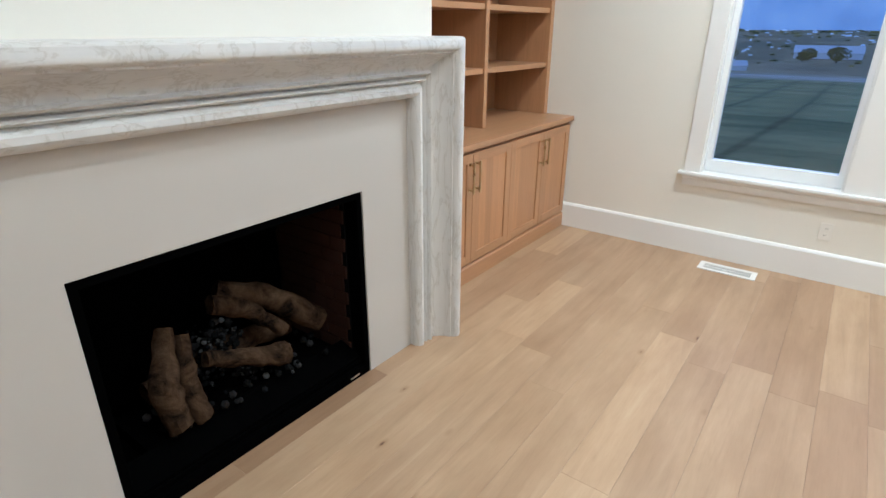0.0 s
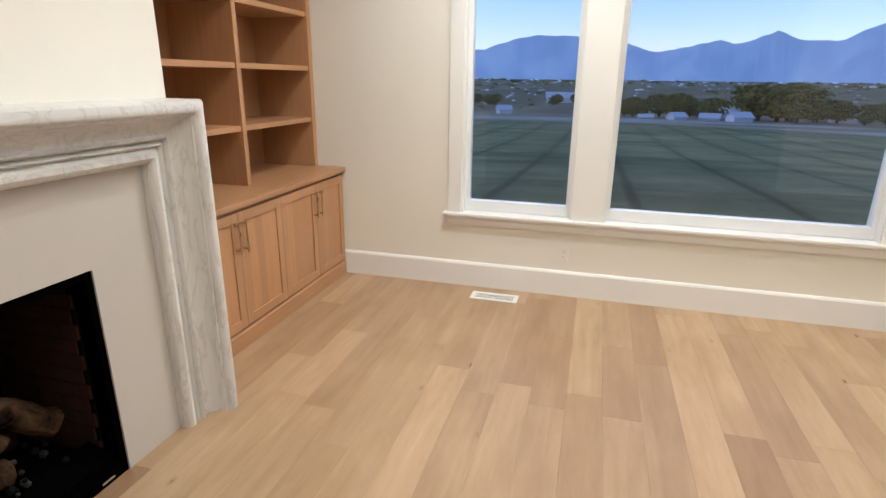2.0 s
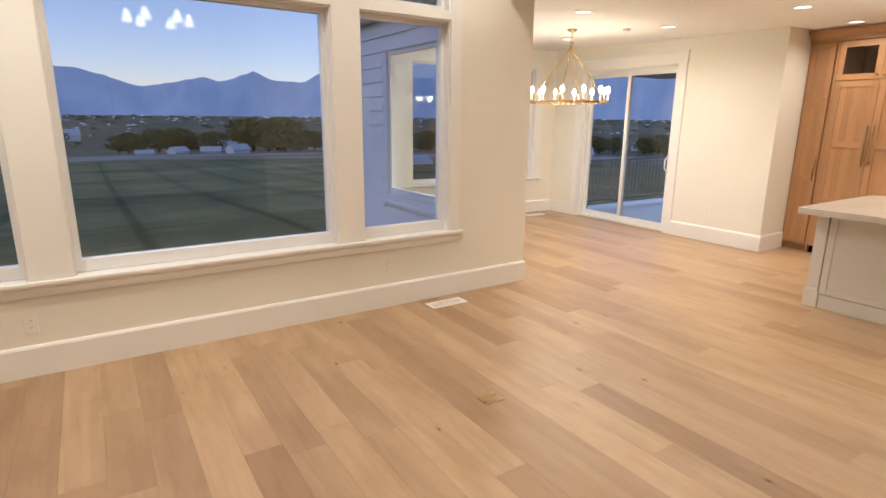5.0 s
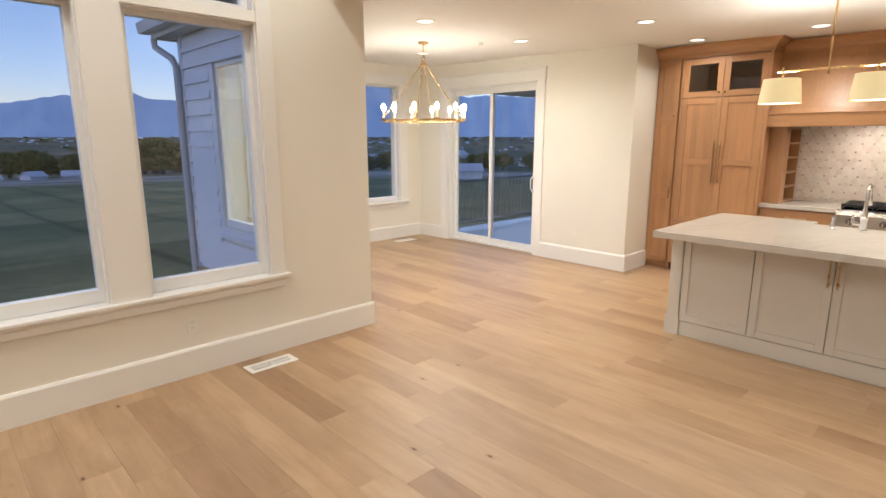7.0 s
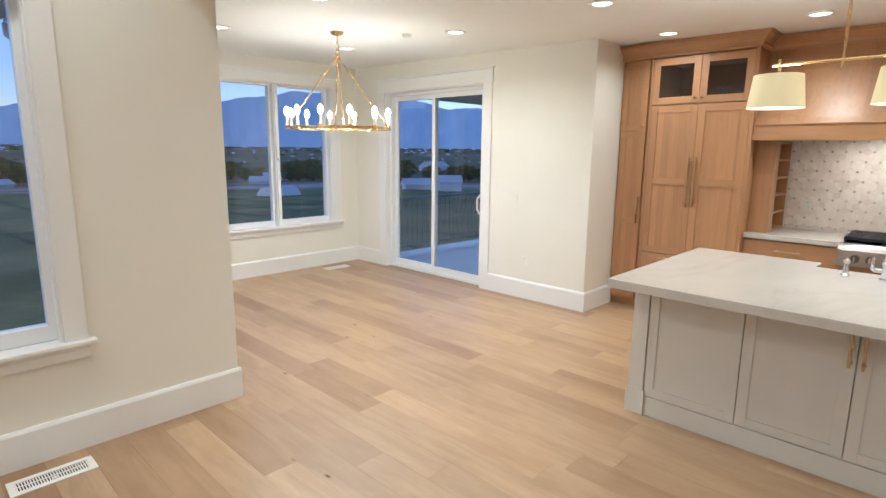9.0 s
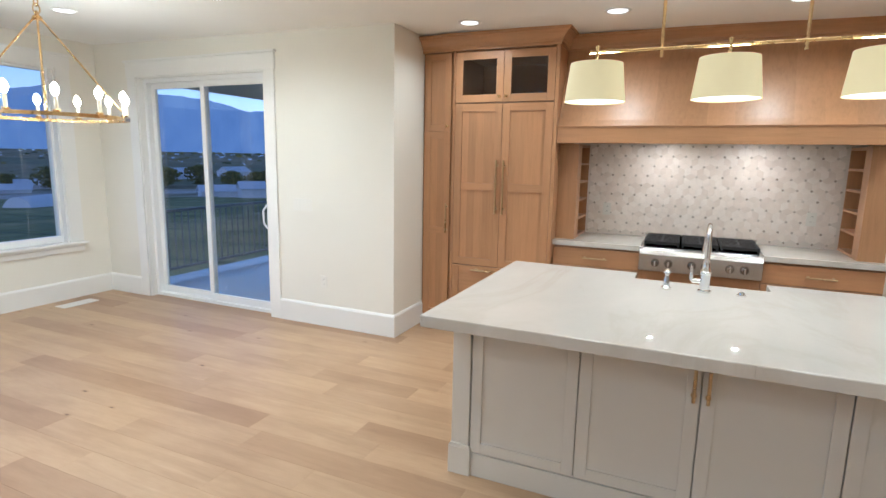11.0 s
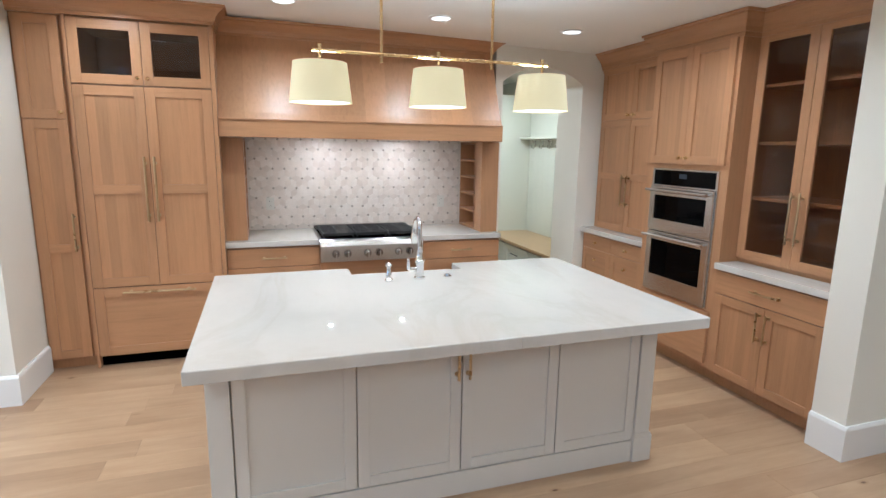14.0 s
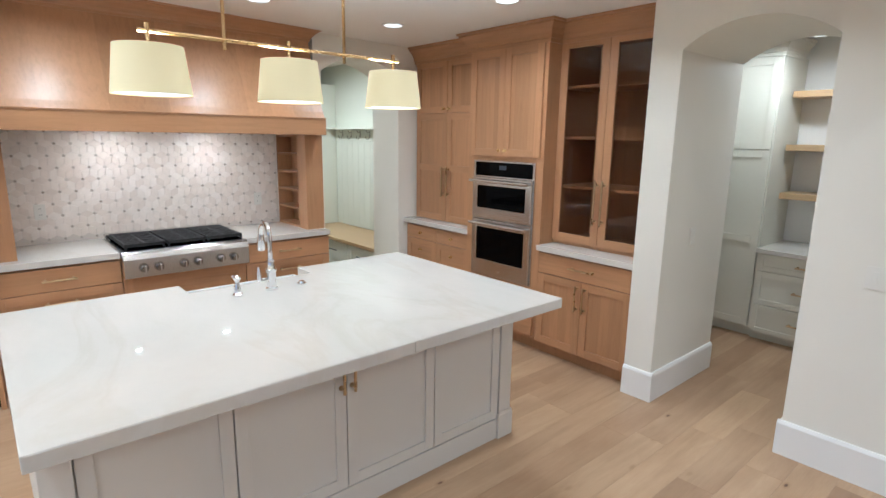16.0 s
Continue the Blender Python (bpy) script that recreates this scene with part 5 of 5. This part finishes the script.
GROUND, gt2, gb = shader("valley_ground", (0.06, 0.08, 0.05), 0.95, 0.0, 0.1)
gv = coords(gt2)
g_sep = gt2.nodes.new("ShaderNodeSeparateXYZ")
link(gt2, gv, g_sep.inputs[0])
patch = node(gt2, "TexVoronoi", Scale=0.011)
link(gt2, coords(gt2, (1, 0.35, 0)), patch.inputs["Vector"])
far_c = ramp(gt2, patch.outputs["Color"], [(0.0, (0.11, 0.11, 0.055)), (0.35, (0.24, 0.20, 0.10)), (0.6, (0.36, 0.29, 0.16)), (0.8, (0.15, 0.16, 0.075)), (1.0, (0.30, 0.25, 0.13))])
far_c = mix(gt2, 'MULTIPLY', 0.7, far_c, ramp(gt2, noise_tex(gt2, gv, 0.03, 6), [(0.35, (0.4, 0.4, 0.4)), (0.65, (1.2, 1.2, 1.2))]))
rows_t = node(gt2, "TexWave", Scale=0.042, Distortion=1.4, Detail=3.0)
rows_t.inputs["Detail Scale"].default_value = 0.35
rows_t.wave_type = 'BANDS'
link(gt2, coords(gt2, (1, 0.02, 0)), rows_t.inputs["Vector"])
grass = ramp(gt2, noise_tex(gt2, coords(gt2, (0.5, 1, 1)), 0.10, 7, 0.65), [(0.34, (0.15, 0.165, 0.07)), (0.52, (0.25, 0.25, 0.112)), (0.68, (0.36, 0.33, 0.165))])
near_c = mix(gt2, 'MULTIPLY', 0.8, grass, ramp(gt2, rows_t.outputs["Fac"], [(0.004, (0.45, 0.47, 0.43)), (0.03, (0.88, 0.89, 0.87)), (0.55, (1.08, 1.06, 1.02))]))
swath = noise_tex(gt2, coords(gt2, (0.06, 0.5, 0)), 0.15, 4, 0.5, 0.4)
near_c = mix(gt2, 'MULTIPLY', 0.45, near_c, ramp(gt2, swath, [(0.40, (1, 1, 1)), (0.455, (0.55, 0.54, 0.52)), (0.485, (0.55, 0.54, 0.52)), (0.53, (1, 1, 1))]))
near_c = mix(gt2, 'MULTIPLY', 0.6, near_c, ramp(gt2, noise_tex(gt2, gv, 1.6, 5, 0.7), [(0.3, (0.6, 0.62, 0.58)), (0.6, (1.1, 1.1, 1.08))]))
away = node(gt2, "VectorMath")
away.operation = 'LENGTH'
link(gt2, gv, away.inputs[0])
wob = noise_tex(gt2, gv, 0.012, 3)
w_sc = node(gt2, "Math")
w_sc.operation = 'MULTIPLY_ADD'
w_sc.inputs[1].default_value, w_sc.inputs[2].default_value = 60.0, -30.0
link(gt2, wob, w_sc.inputs[0])
dist = node(gt2, "Math")
link(gt2, away.outputs["Value"], dist.inputs[0])
link(gt2, w_sc.outputs[0], dist.inputs[1])
dn = node(gt2, "Math")
dn.operation = 'DIVIDE'
dn.inputs[1].default_value = 500.0
link(gt2, dist.outputs[0], dn.inputs[0])
is_far = ramp(gt2, dn.outputs[0], [(0.36, (0, 0, 0)), (0.40, (1, 1, 1))])
pale = ramp(gt2, dn.outputs[0], [(0.35, (0, 0, 0)), (0.38, (1, 1, 1)), (0.49, (1, 1, 1)), (0.52, (0, 0, 0))])
far_c = mix(gt2, 'MIX', 0.25, far_c, (0.30, 0.25, 0.17))
gc = mix(gt2, 'MIX', is_far, near_c, far_c)
gc = mix(gt2, 'MIX', mix(gt2, 'MULTIPLY', 1.0, pale, ramp(gt2, noise_tex(gt2, coords(gt2, (0.25, 1, 1)), 0.06, 5), [(0.42, (0.12, 0.12, 0.12)), (0.56, (1, 1, 1))])), gc, (0.44, 0.41, 0.36))
link(gt2, gc, gb.inputs["Base Color"])


def land(r):
    if r < 12:
        return -3.35
    f = min(1.0, (r - 12) / 320)
    return -3.35 - 13.5 * (f ** 0.8) + min(1.0, max(0.0, (r - 332) / 4000)) * 24


bm = bmesh.new()
radii = [4, 12, 20, 30, 45, 65, 90, 120, 160, 200, 240, 280, 320, 380, 460, 600, 800, 1100, 1500, 2100, 3000, 4000, 4900]
mid_v = bm.verts.new((0, 0, -3.35))
prev = None
SEG = 96
for r in radii:
    ring = [bm.verts.new((r * math.cos(a), r * math.sin(a), land(r) + (noise.noise((r * math.cos(a) * 0.01, r * math.sin(a) * 0.01, 0)) * 1.2 if r > 25 else 0))) for a in (2 * math.pi * k / SEG for k in range(SEG))]
    for k in range(SEG):
        if prev:
            bm.faces.new((prev[k], ring[k], ring[(k + 1) % SEG], prev[(k + 1) % SEG]))
        else:
            bm.faces.new((mid_v, ring[k], ring[(k + 1) % SEG]))
    prev = ring
gr = structure("ground", bm, GROUND, "dark mown fields and a patchwork valley at dusk", "ground")
gr.location = (3, 6, 0)

# Distance haze is painted as blue emission, so the range glows by itself.
MOUNT, mt, mb = shader("mountain_haze_glow", (0.10, 0.13, 0.20), 1.0, 0.0, 0.0)
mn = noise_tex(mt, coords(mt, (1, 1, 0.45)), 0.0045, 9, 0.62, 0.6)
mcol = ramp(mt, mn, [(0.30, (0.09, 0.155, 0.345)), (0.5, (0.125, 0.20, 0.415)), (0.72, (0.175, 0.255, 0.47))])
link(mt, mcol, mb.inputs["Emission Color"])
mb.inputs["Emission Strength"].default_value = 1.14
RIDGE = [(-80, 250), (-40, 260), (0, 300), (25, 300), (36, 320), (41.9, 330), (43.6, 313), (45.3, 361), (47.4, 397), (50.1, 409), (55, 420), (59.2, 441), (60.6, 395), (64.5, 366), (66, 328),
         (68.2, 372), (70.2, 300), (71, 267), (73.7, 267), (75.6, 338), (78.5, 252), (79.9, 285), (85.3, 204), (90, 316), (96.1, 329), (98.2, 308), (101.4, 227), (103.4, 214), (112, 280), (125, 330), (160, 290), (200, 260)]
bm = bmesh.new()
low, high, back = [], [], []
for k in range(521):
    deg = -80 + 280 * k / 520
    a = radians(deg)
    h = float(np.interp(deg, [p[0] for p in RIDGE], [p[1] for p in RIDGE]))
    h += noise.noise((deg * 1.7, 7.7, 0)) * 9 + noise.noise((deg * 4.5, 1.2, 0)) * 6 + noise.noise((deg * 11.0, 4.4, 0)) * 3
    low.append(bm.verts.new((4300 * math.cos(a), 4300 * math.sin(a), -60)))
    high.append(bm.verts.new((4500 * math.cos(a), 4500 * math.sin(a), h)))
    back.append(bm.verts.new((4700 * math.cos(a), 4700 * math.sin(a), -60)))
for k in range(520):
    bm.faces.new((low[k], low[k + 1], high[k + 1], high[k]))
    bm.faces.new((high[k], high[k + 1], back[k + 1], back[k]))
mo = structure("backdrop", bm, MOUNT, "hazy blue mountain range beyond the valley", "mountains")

LEAF, lt, lb = shader("dusk_foliage", (0.06, 0.07, 0.03), 0.9, 0.0, 0.1)
l_geo = lt.nodes.new("ShaderNodeNewGeometry")
link(lt, ramp(lt, l_geo.outputs["Random Per Island"], [(0.0, (0.07, 0.075, 0.025)), (0.5, (0.15, 0.14, 0.045)), (1.0, (0.27, 0.21, 0.06))]), lb.inputs["Base Color"])
BARK = painted("bark", (0.06, 0.045, 0.035), 0.9, 0.5, 20.0)


def tree(seed, label):
    rng = random.Random(seed)
    t = thing("tree", 0, 0, -500, 0, label, "tree", "valley trees")
    bm = tube(bmesh.new(), [(0, 0, -0.5), (0.1, 0, 2.2), (0.0, 0.2, 5.0)], 0.3, 8, [0.42, 0.3, 0.12])
    for k in range(5):
        a = k * 1.3
        tube(bm, [(0.05, 0, 2.0 + k * 0.4), (1.6 * math.cos(a), 1.6 * math.sin(a), 4.0 + k * 0.5)], 0.1, 6, [0.15, 0.05])
    part("trunk", bm, BARK, t)
    bm = bmesh.new()
    for k in range(420):
        a, u = rng.uniform(0, 6.283), rng.random() ** 0.5
        zz = rng.uniform(-1, 1)
        rad = (1 - zz * zz) ** 0.5 * 4.4 * u * (1 + 0.25 * math.sin(3 * a + seed))
        s = rng.uniform(0.22, 0.55)
        bmesh.ops.create_icosphere(bm, subdivisions=1, radius=s, matrix=Matrix.Translation((rad * math.cos(a), rad * math.sin(a), 4.9 + zz * 3.3)) @ pose(0, 0, 0, rng.uniform(0, 90), rng.uniform(0, 90), 0) @ Matrix.Diagonal((1, rng.uniform(0.6, 1.2), 0.7, 1)))
    part("crown", bm, LEAF, t)
    return t


kinds = [tree(s, "leafy roundish tree in the valley, dim at dusk") for s in (1, 2, 3)]
rng = random.Random(21)
spots = []
for az, d, n, spread, size in ((87.2, 300, 4, 6, 1.0), (83.2, 300, 6, 8, 1.15), (81.0, 290, 4, 7, 1.0), (75.3, 285, 7, 10, 1.7), (70, 310, 5, 12, 1.2), (64, 330, 6, 20, 1.0), (97, 420, 7, 40, 0.9), (104, 480, 6, 50, 0.9), (58, 280, 8, 25, 1.1), (48, 300, 10, 40, 1.1), (38, 330, 10, 45, 1.0), (28, 300, 8, 45, 1.0)):
    for k in range(n):
        a = radians(az) + rng.uniform(-1, 1) * spread / d
        r = d + rng.uniform(-10, 25)
        spots.append((3 + r * math.cos(a), 1.5 + r * math.sin(a), land(r) - 0.5, size * rng.uniform(0.75, 1.35)))
for k, (x, y, z, s) in enumerate(spots):
    if k < 3:
        kinds[k].matrix_basis = pose(x, y, z, 0, 0, rng.uniform(0, 360)) @ Matrix.Diagonal((s * 1.2, s * 1.2, s, 1))
    else:
        ob = copy_thing(kinds[k % 3], pose(x, y, z, 0, 0, rng.uniform(0, 360)))
        ob.scale = (s * 1.2, s * 1.2, s)

HWALL = painted("far_house_wall", (0.64, 0.64, 0.66), 0.7, 0.1)
# The roof colour is lifted to paint the sky's reflection.
HROOF = painted("far_house_roof", (0.55, 0.57, 0.60), 0.8, 0.1)


def far_house(az, d, w, depth, h, rz):
    a = radians(az)
    t = thing("house", 3 + d * math.cos(a), 1.5 + d * math.sin(a), land(d) - 0.3, rz, "pale gabled house far down in the valley", "house", "valley houses")
    part("wall", prism(bmesh.new(), [(-depth / 2, 0), (depth / 2, 0), (depth / 2, h), (0, h + depth * 0.3), (-depth / 2, h)], "x", -w / 2, w / 2), HWALL, t)
    for s in (-1, 1):
        part("roof", prism(bmesh.new(), [(0, h + depth * 0.3 + 0.05), (s * (depth / 2 + 0.6), h - 0.3), (s * (depth / 2 + 0.6), h - 0.05), (0, h + depth * 0.3 + 0.4)], "x", -w / 2 - 0.5, w / 2 + 0.5), HROOF, t)
    for k in range(3):
        wx = -w / 3 + k * w / 3
        for s in (-1, 1):
            part("window", B(wx - 0.5, wx + 0.5, s * depth / 2, s * (depth / 2 + 0.1), h * 0.4, h * 0.7), HROOF, t)


for spec in ((99.7, 300, 7, 6, 2.6, 25), (83.2, 262, 7, 5, 1.9, 35), (80.3, 268, 8, 5, 1.8, -15), (77.9, 258, 8, 6, 2.6, 20), (86.0, 262, 6, 3, 1.3, 10), (79, 300, 11, 8, 4, 0), (70, 330, 10, 8, 3, 30),
             (53, 330, 16, 11, 5.5, 20), (46.8, 190, 9, 5, 1.9, -30), (43.4, 175, 7, 5.5, 3.0, -35), (45.2, 182, 8, 5, 2.0, -48), (60.3, 300, 20, 7, 2.6, -25), (62.3, 240, 10, 5, 2.0, -30), (37, 360, 14, 9, 4, 0), (50, 420, 22, 12, 4, 12), (45, 460, 24, 12, 4, 3), (93, 480, 40, 14, 4, 5), (106, 520, 30, 12, 4, -5)):
    far_house(*spec)
q = thing("barn", 3 + 120 * math.cos(radians(60.8)), 1.5 + 120 * math.sin(radians(60.8)), land(119) - 0.3, 24, "white round-roofed barn in the valley", "barn")
part("shell", prism(bmesh.new(), [(2.7 * math.cos(math.pi * k / 14), 3.0 * math.sin(math.pi * k / 14)) for k in range(15)], "x", -4.2, 4.2), HWALL, q)
part("door", B(4.2, 4.28, -1.1, 1.1, 0, 2.1), DARK, q)

# All boxes emit faintly, roofs too; the glow paints their paleness at dusk.
TOWN = glow("town_roof_glow", (0.6, 0.72, 0.95), 0.22)
bm = bmesh.new()
for k in range(700):
    a = radians(rng.uniform(5, 150))
    r = 420 + 3300 * rng.random() ** 1.3
    s = r / 300 * rng.uniform(0.2, 0.6)
    x, y, z = r * math.cos(a), r * math.sin(a), land(r)
    box(bm, x, x + s * rng.uniform(1, 4), y, y + s * 2, z, z + s * rng.uniform(0.5, 1.0))
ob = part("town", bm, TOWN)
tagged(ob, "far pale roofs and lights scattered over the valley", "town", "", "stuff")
bm = bmesh.new()
for k in range(900):
    a = radians(rng.uniform(0, 155))
    r = 360 + 3000 * rng.random() ** 1.4
    s = r / 300 * rng.uniform(0.3, 0.9)
    bmesh.ops.create_icosphere(bm, subdivisions=1, radius=s, matrix=Matrix.Translation((r * math.cos(a), r * math.sin(a), land(r) + s * 0.3)) @ Matrix.Diagonal((rng.uniform(1, 3), rng.uniform(1, 3), 0.8, 1)))
ob = part("far_woods", bm, LEAF)
tagged(ob, "dark far tree lines across the valley", "trees", "", "stuff")

# ---- backsplash mosaic ----
TILE, tt, tb = shader("marble_mosaic", (0.7, 0.67, 0.62), 0.3)
t_info = tt.nodes.new("ShaderNodeObjectInfo")
t_geo = tt.nodes.new("ShaderNodeNewGeometry")
t_sum = node(tt, "Math")
link(tt, t_info.outputs["Random"], t_sum.inputs[0])
link(tt, t_geo.outputs["Random Per Island"], t_sum.inputs[1])
t_fr = node(tt, "Math")
t_fr.operation = 'FRACT'
link(tt, t_sum.outputs[0], t_fr.inputs[0])
tcol = ramp(tt, t_fr.outputs[0], [(0.0, (0.785, 0.69, 0.61)), (0.2, (0.825, 0.73, 0.65)), (0.5, (0.865, 0.775, 0.695)), (1.0, (0.905, 0.83, 0.76))])
tcol = mix(tt, 'MULTIPLY', 0.4, tcol, ramp(tt, noise_tex(tt, coords(tt, (1, 1, 1), 1.0), 14.0, 4), [(0.35, (0.8, 0.79, 0.78)), (0.65, (1, 1, 1))]))
link(tt, tcol, tb.inputs["Base Color"])
DOT, dt, db = shader("grey_mosaic_dot", (0.5, 0.46, 0.42), 0.3)
d_info = dt.nodes.new("ShaderNodeObjectInfo")
link(dt, ramp(dt, d_info.outputs["Random"], [(0.0, (0.36, 0.295, 0.24)), (0.45, (0.50, 0.43, 0.365)), (1.0, (0.68, 0.61, 0.54))]), db.inputs["Base Color"])
GROUT = painted("pale_grout", (0.74, 0.67, 0.60), 0.8, 0.3)
bs = tagged(new("backsplash"), "white marble flower mosaic backsplash with grey dots", "backsplash", "", "structure")
part("grout_bed", B(9.383, 9.389, 0.764, 3.158, 0.9205, 1.79), GROUT, bs)
PITCH = 0.1035
ROWH = PITCH * math.sqrt(3) / 2


def mosaic_mesh(name, shapes, depth, material):
    bm = bmesh.new()
    for shape in shapes:
        lo = [bm.verts.new((0.0, p[0], p[1])) for p in shape]
        cx, cz = sum(p[0] for p in shape) / len(shape), sum(p[1] for p in shape) / len(shape)
        hi = [bm.verts.new((-depth, cx + (p[0] - cx) * 0.985, cz + (p[1] - cz) * 0.985)) for p in shape]
        n = len(shape)
        bm.faces.new(hi)
        for k in range(n):
            bm.faces.new((lo[k], lo[(k + 1) % n], hi[(k + 1) % n], hi[k]))
    bmesh.ops.recalc_face_normals(bm, faces=bm.faces)
    me = bpy.data.meshes.new(name)
    bm.to_mesh(me)
    bm.free()
    me.materials.append(material)
    return me


def rhombus(angle):
    """A petal about the middle of a lattice edge that points along angle, cut short at the dots."""
    ux, uz = math.cos(angle), math.sin(angle)
    L, H, cut = PITCH / 2, PITCH / 2 / math.sqrt(3), 0.0115
    s = 0.982
    h = H * cut / L
    pts = [(L - cut, h), (0, H), (-L + cut, h), (-L + cut, -h), (0, -H), (L - cut, -h)]
    return [((a * ux - b * uz) * s, (a * uz + b * ux) * s) for a, b in pts]


petals = [mosaic_mesh("tile", [rhombus(math.pi / 3 * k)], 0.006, TILE) for k in range(3)]
dot = mosaic_mesh("dot", [[(0.0098 * math.cos(math.pi / 3 * k + math.pi / 6), 0.0098 * math.sin(math.pi / 3 * k + math.pi / 6)) for k in range(6)]], 0.006, DOT)
extra, extra_dots, count = [], [], 0
for r in range(0, 11):
    for q in range(0, 27):
        y = 0.80 + q * PITCH + (PITCH / 2 if r % 2 else 0)
        z = 0.945 + r * ROWH
        if 0.935 < y < 2.985 and z < 1.78:
            extra_dots.append((y, z))
        for k in range(3):
            a = math.pi / 3 * k
            ty, tz = y + math.cos(a) * PITCH / 2, z + math.sin(a) * PITCH / 2
            if 0.93 + 0.03 < ty < 2.99 - 0.03 and 0.925 + 0.03 < tz < 1.79:
                if count < 300 and 0.97 < tz < 1.72 and 0.93 < ty < 2.15:
                    ob = new("tile", petals[k])
                    ob.location = (9.383, ty, tz)
                    ob.parent = bs
                    count += 1
                else:
                    extra.append([(p[0] + ty, p[1] + tz) for p in rhombus(a)])
for k, (y, z) in enumerate(extra_dots):
    ob = new("dot", dot)
    ob.location = (9.383, y, z)
    ob.parent = bs
ob = new("further_tiles", mosaic_mesh("further_tiles", extra, 0.006, TILE))
ob.location = (9.383, 0, 0)
ob.parent = bs
ob["kind"] = "stuff"

# ---- floorboards ----
PLANK, pt, pb = shader("oiled_oak_floor", (0.46, 0.31, 0.18), 0.38)
pv = coords(pt, (7, 0.5, 1), 1.0)
p_broad = noise_tex(pt, pv, 2.2, 6, 0.62, 0.8)
p_fine = noise_tex(pt, pv, 22.0, 4, 0.7)
pc = ramp(pt, p_broad, [(0.2, (0.335, 0.222, 0.132)), (0.45, (0.405, 0.275, 0.165)), (0.6, (0.43, 0.295, 0.18)), (0.8, (0.475, 0.34, 0.215))])
p_patch = noise_tex(pt, coords(pt, (2.6, 0.9, 1), 1.0), 1.7, 5)
pc = mix(pt, 'MULTIPLY', 0.8, pc, ramp(pt, p_patch, [(0.34, (0.82, 0.775, 0.74)), (0.58, (1, 1, 1))]))
pc = mix(pt, 'MULTIPLY', 0.22, pc, ramp(pt, p_fine, [(0.3, (0.74, 0.66, 0.58)), (0.55, (1, 1, 1))]))
p_info = pt.nodes.new("ShaderNodeObjectInfo")
p_isle = pt.nodes.new("ShaderNodeNewGeometry")
p_sum = node(pt, "Math")
link(pt, p_info.outputs["Random"], p_sum.inputs[0])
link(pt, p_isle.outputs["Random Per Island"], p_sum.inputs[1])
p_fr = node(pt, "Math")
p_fr.operation = 'FRACT'
link(pt, p_sum.outputs[0], p_fr.inputs[0])
pc = mix(pt, 'MULTIPLY', 1.0, pc, ramp(pt, p_fr.outputs[0], [(0.0, (0.74, 0.65, 0.59)), (0.12, (0.86, 0.79, 0.745)), (0.38, (0.97, 0.94, 0.92)), (0.75, (1.07, 1.06, 1.04)), (1.0, (1.17, 1.16, 1.135))]))
knots = node(pt, "TexVoronoi", Scale=2.9)
knots.inputs["Randomness"].default_value = 1.0
link(pt, coords(pt, (1.6, 0.7, 1), 1.0), knots.inputs["Vector"])
pc = mix(pt, 'MULTIPLY', 1.0, pc, ramp(pt, knots.outputs["Distance"], [(0.0, (0.15, 0.09, 0.06)), (0.028, (0.32, 0.22, 0.15)), (0.042, (0.8, 0.74, 0.68)), (0.09, (1, 1, 1))]))
link(pt, pc, pb.inputs["Base Color"])
bump(pt, pb, p_fine, 0.08, 0.001)

floor = tagged(new("floor"), "wide pale oak plank floor with scattered knots", "floor", "", "structure")
PW = 0.19
LENGTHS = (0.8, 1.3, 1.9, 2.3)
dice = random.Random(11)


def plank_mesh(bm, x0, x1, y0, y1):
    g, e = 0.0002, 0.0007
    x0, x1, y0, y1 = x0 + g, x1 - g, y0 + g, y1 - g
    lo = [bm.verts.new(p) for p in ((x0, y0, -0.02), (x1, y0, -0.02), (x1, y1, -0.02), (x0, y1, -0.02))]
    mi = [bm.verts.new(p) for p in ((x0, y0, -e), (x1, y0, -e), (x1, y1, -e), (x0, y1, -e))]
    hi = [bm.verts.new(p) for p in ((x0 + e, y0 + e, 0), (x1 - e, y0 + e, 0), (x1 - e, y1 - e, 0), (x0 + e, y1 - e, 0))]
    for a, b in ((lo, mi), (mi, hi)):
        for k in range(4):
            bm.faces.new((a[k], a[(k + 1) % 4], b[(k + 1) % 4], b[k]))
    bm.faces.new(hi)


shared = {}
for length in LENGTHS:
    bm = bmesh.new()
    plank_mesh(bm, 0, PW, 0, length)
    me = bpy.data.meshes.new("plank")
    bm.to_mesh(me)
    bm.free()
    me.materials.append(PLANK)
    shared[length] = me
rest = bmesh.new()
singles = 0
for i in range(-12, 70):
    x = i * PW
    y = -3.3 - dice.random() * 1.6
    while y < 8.3:
        length = dice.choice(LENGTHS)
        stop = 5.2 if x < 4.3 else 8.4 if x < 8.2 else 4.6
        inside = (x < 4.3 and y + length < 5.26 + 2.0 and y < 5.06) or (4.29 < x < 8.2) or (8.1 < x < 9.4 and y < 4.43) or (x > 9.3 and x < 12.8 and -1.1 < y < 3.0)
        if inside:
            seen = y + length <= stop and -1.25 < x < 8.55 and -0.45 < y + length * 0.5 < 8.1 and not (x < 4.4 and y > 5.1) and singles < 300
            if seen:
                ob = new("plank", shared[length])
                ob.location = (x, y, 0)
                ob.parent = floor
                singles += 1
            else:
                plank_mesh(rest, x, x + PW, y, min(y + length, stop))
        y += length
data = bpy.data.meshes.new("planks")
rest.to_mesh(data)
rest.free()
data.materials.append(PLANK)
ob = new("outlying_planks", data)
ob.parent = floor
ob["kind"] = "stuff"
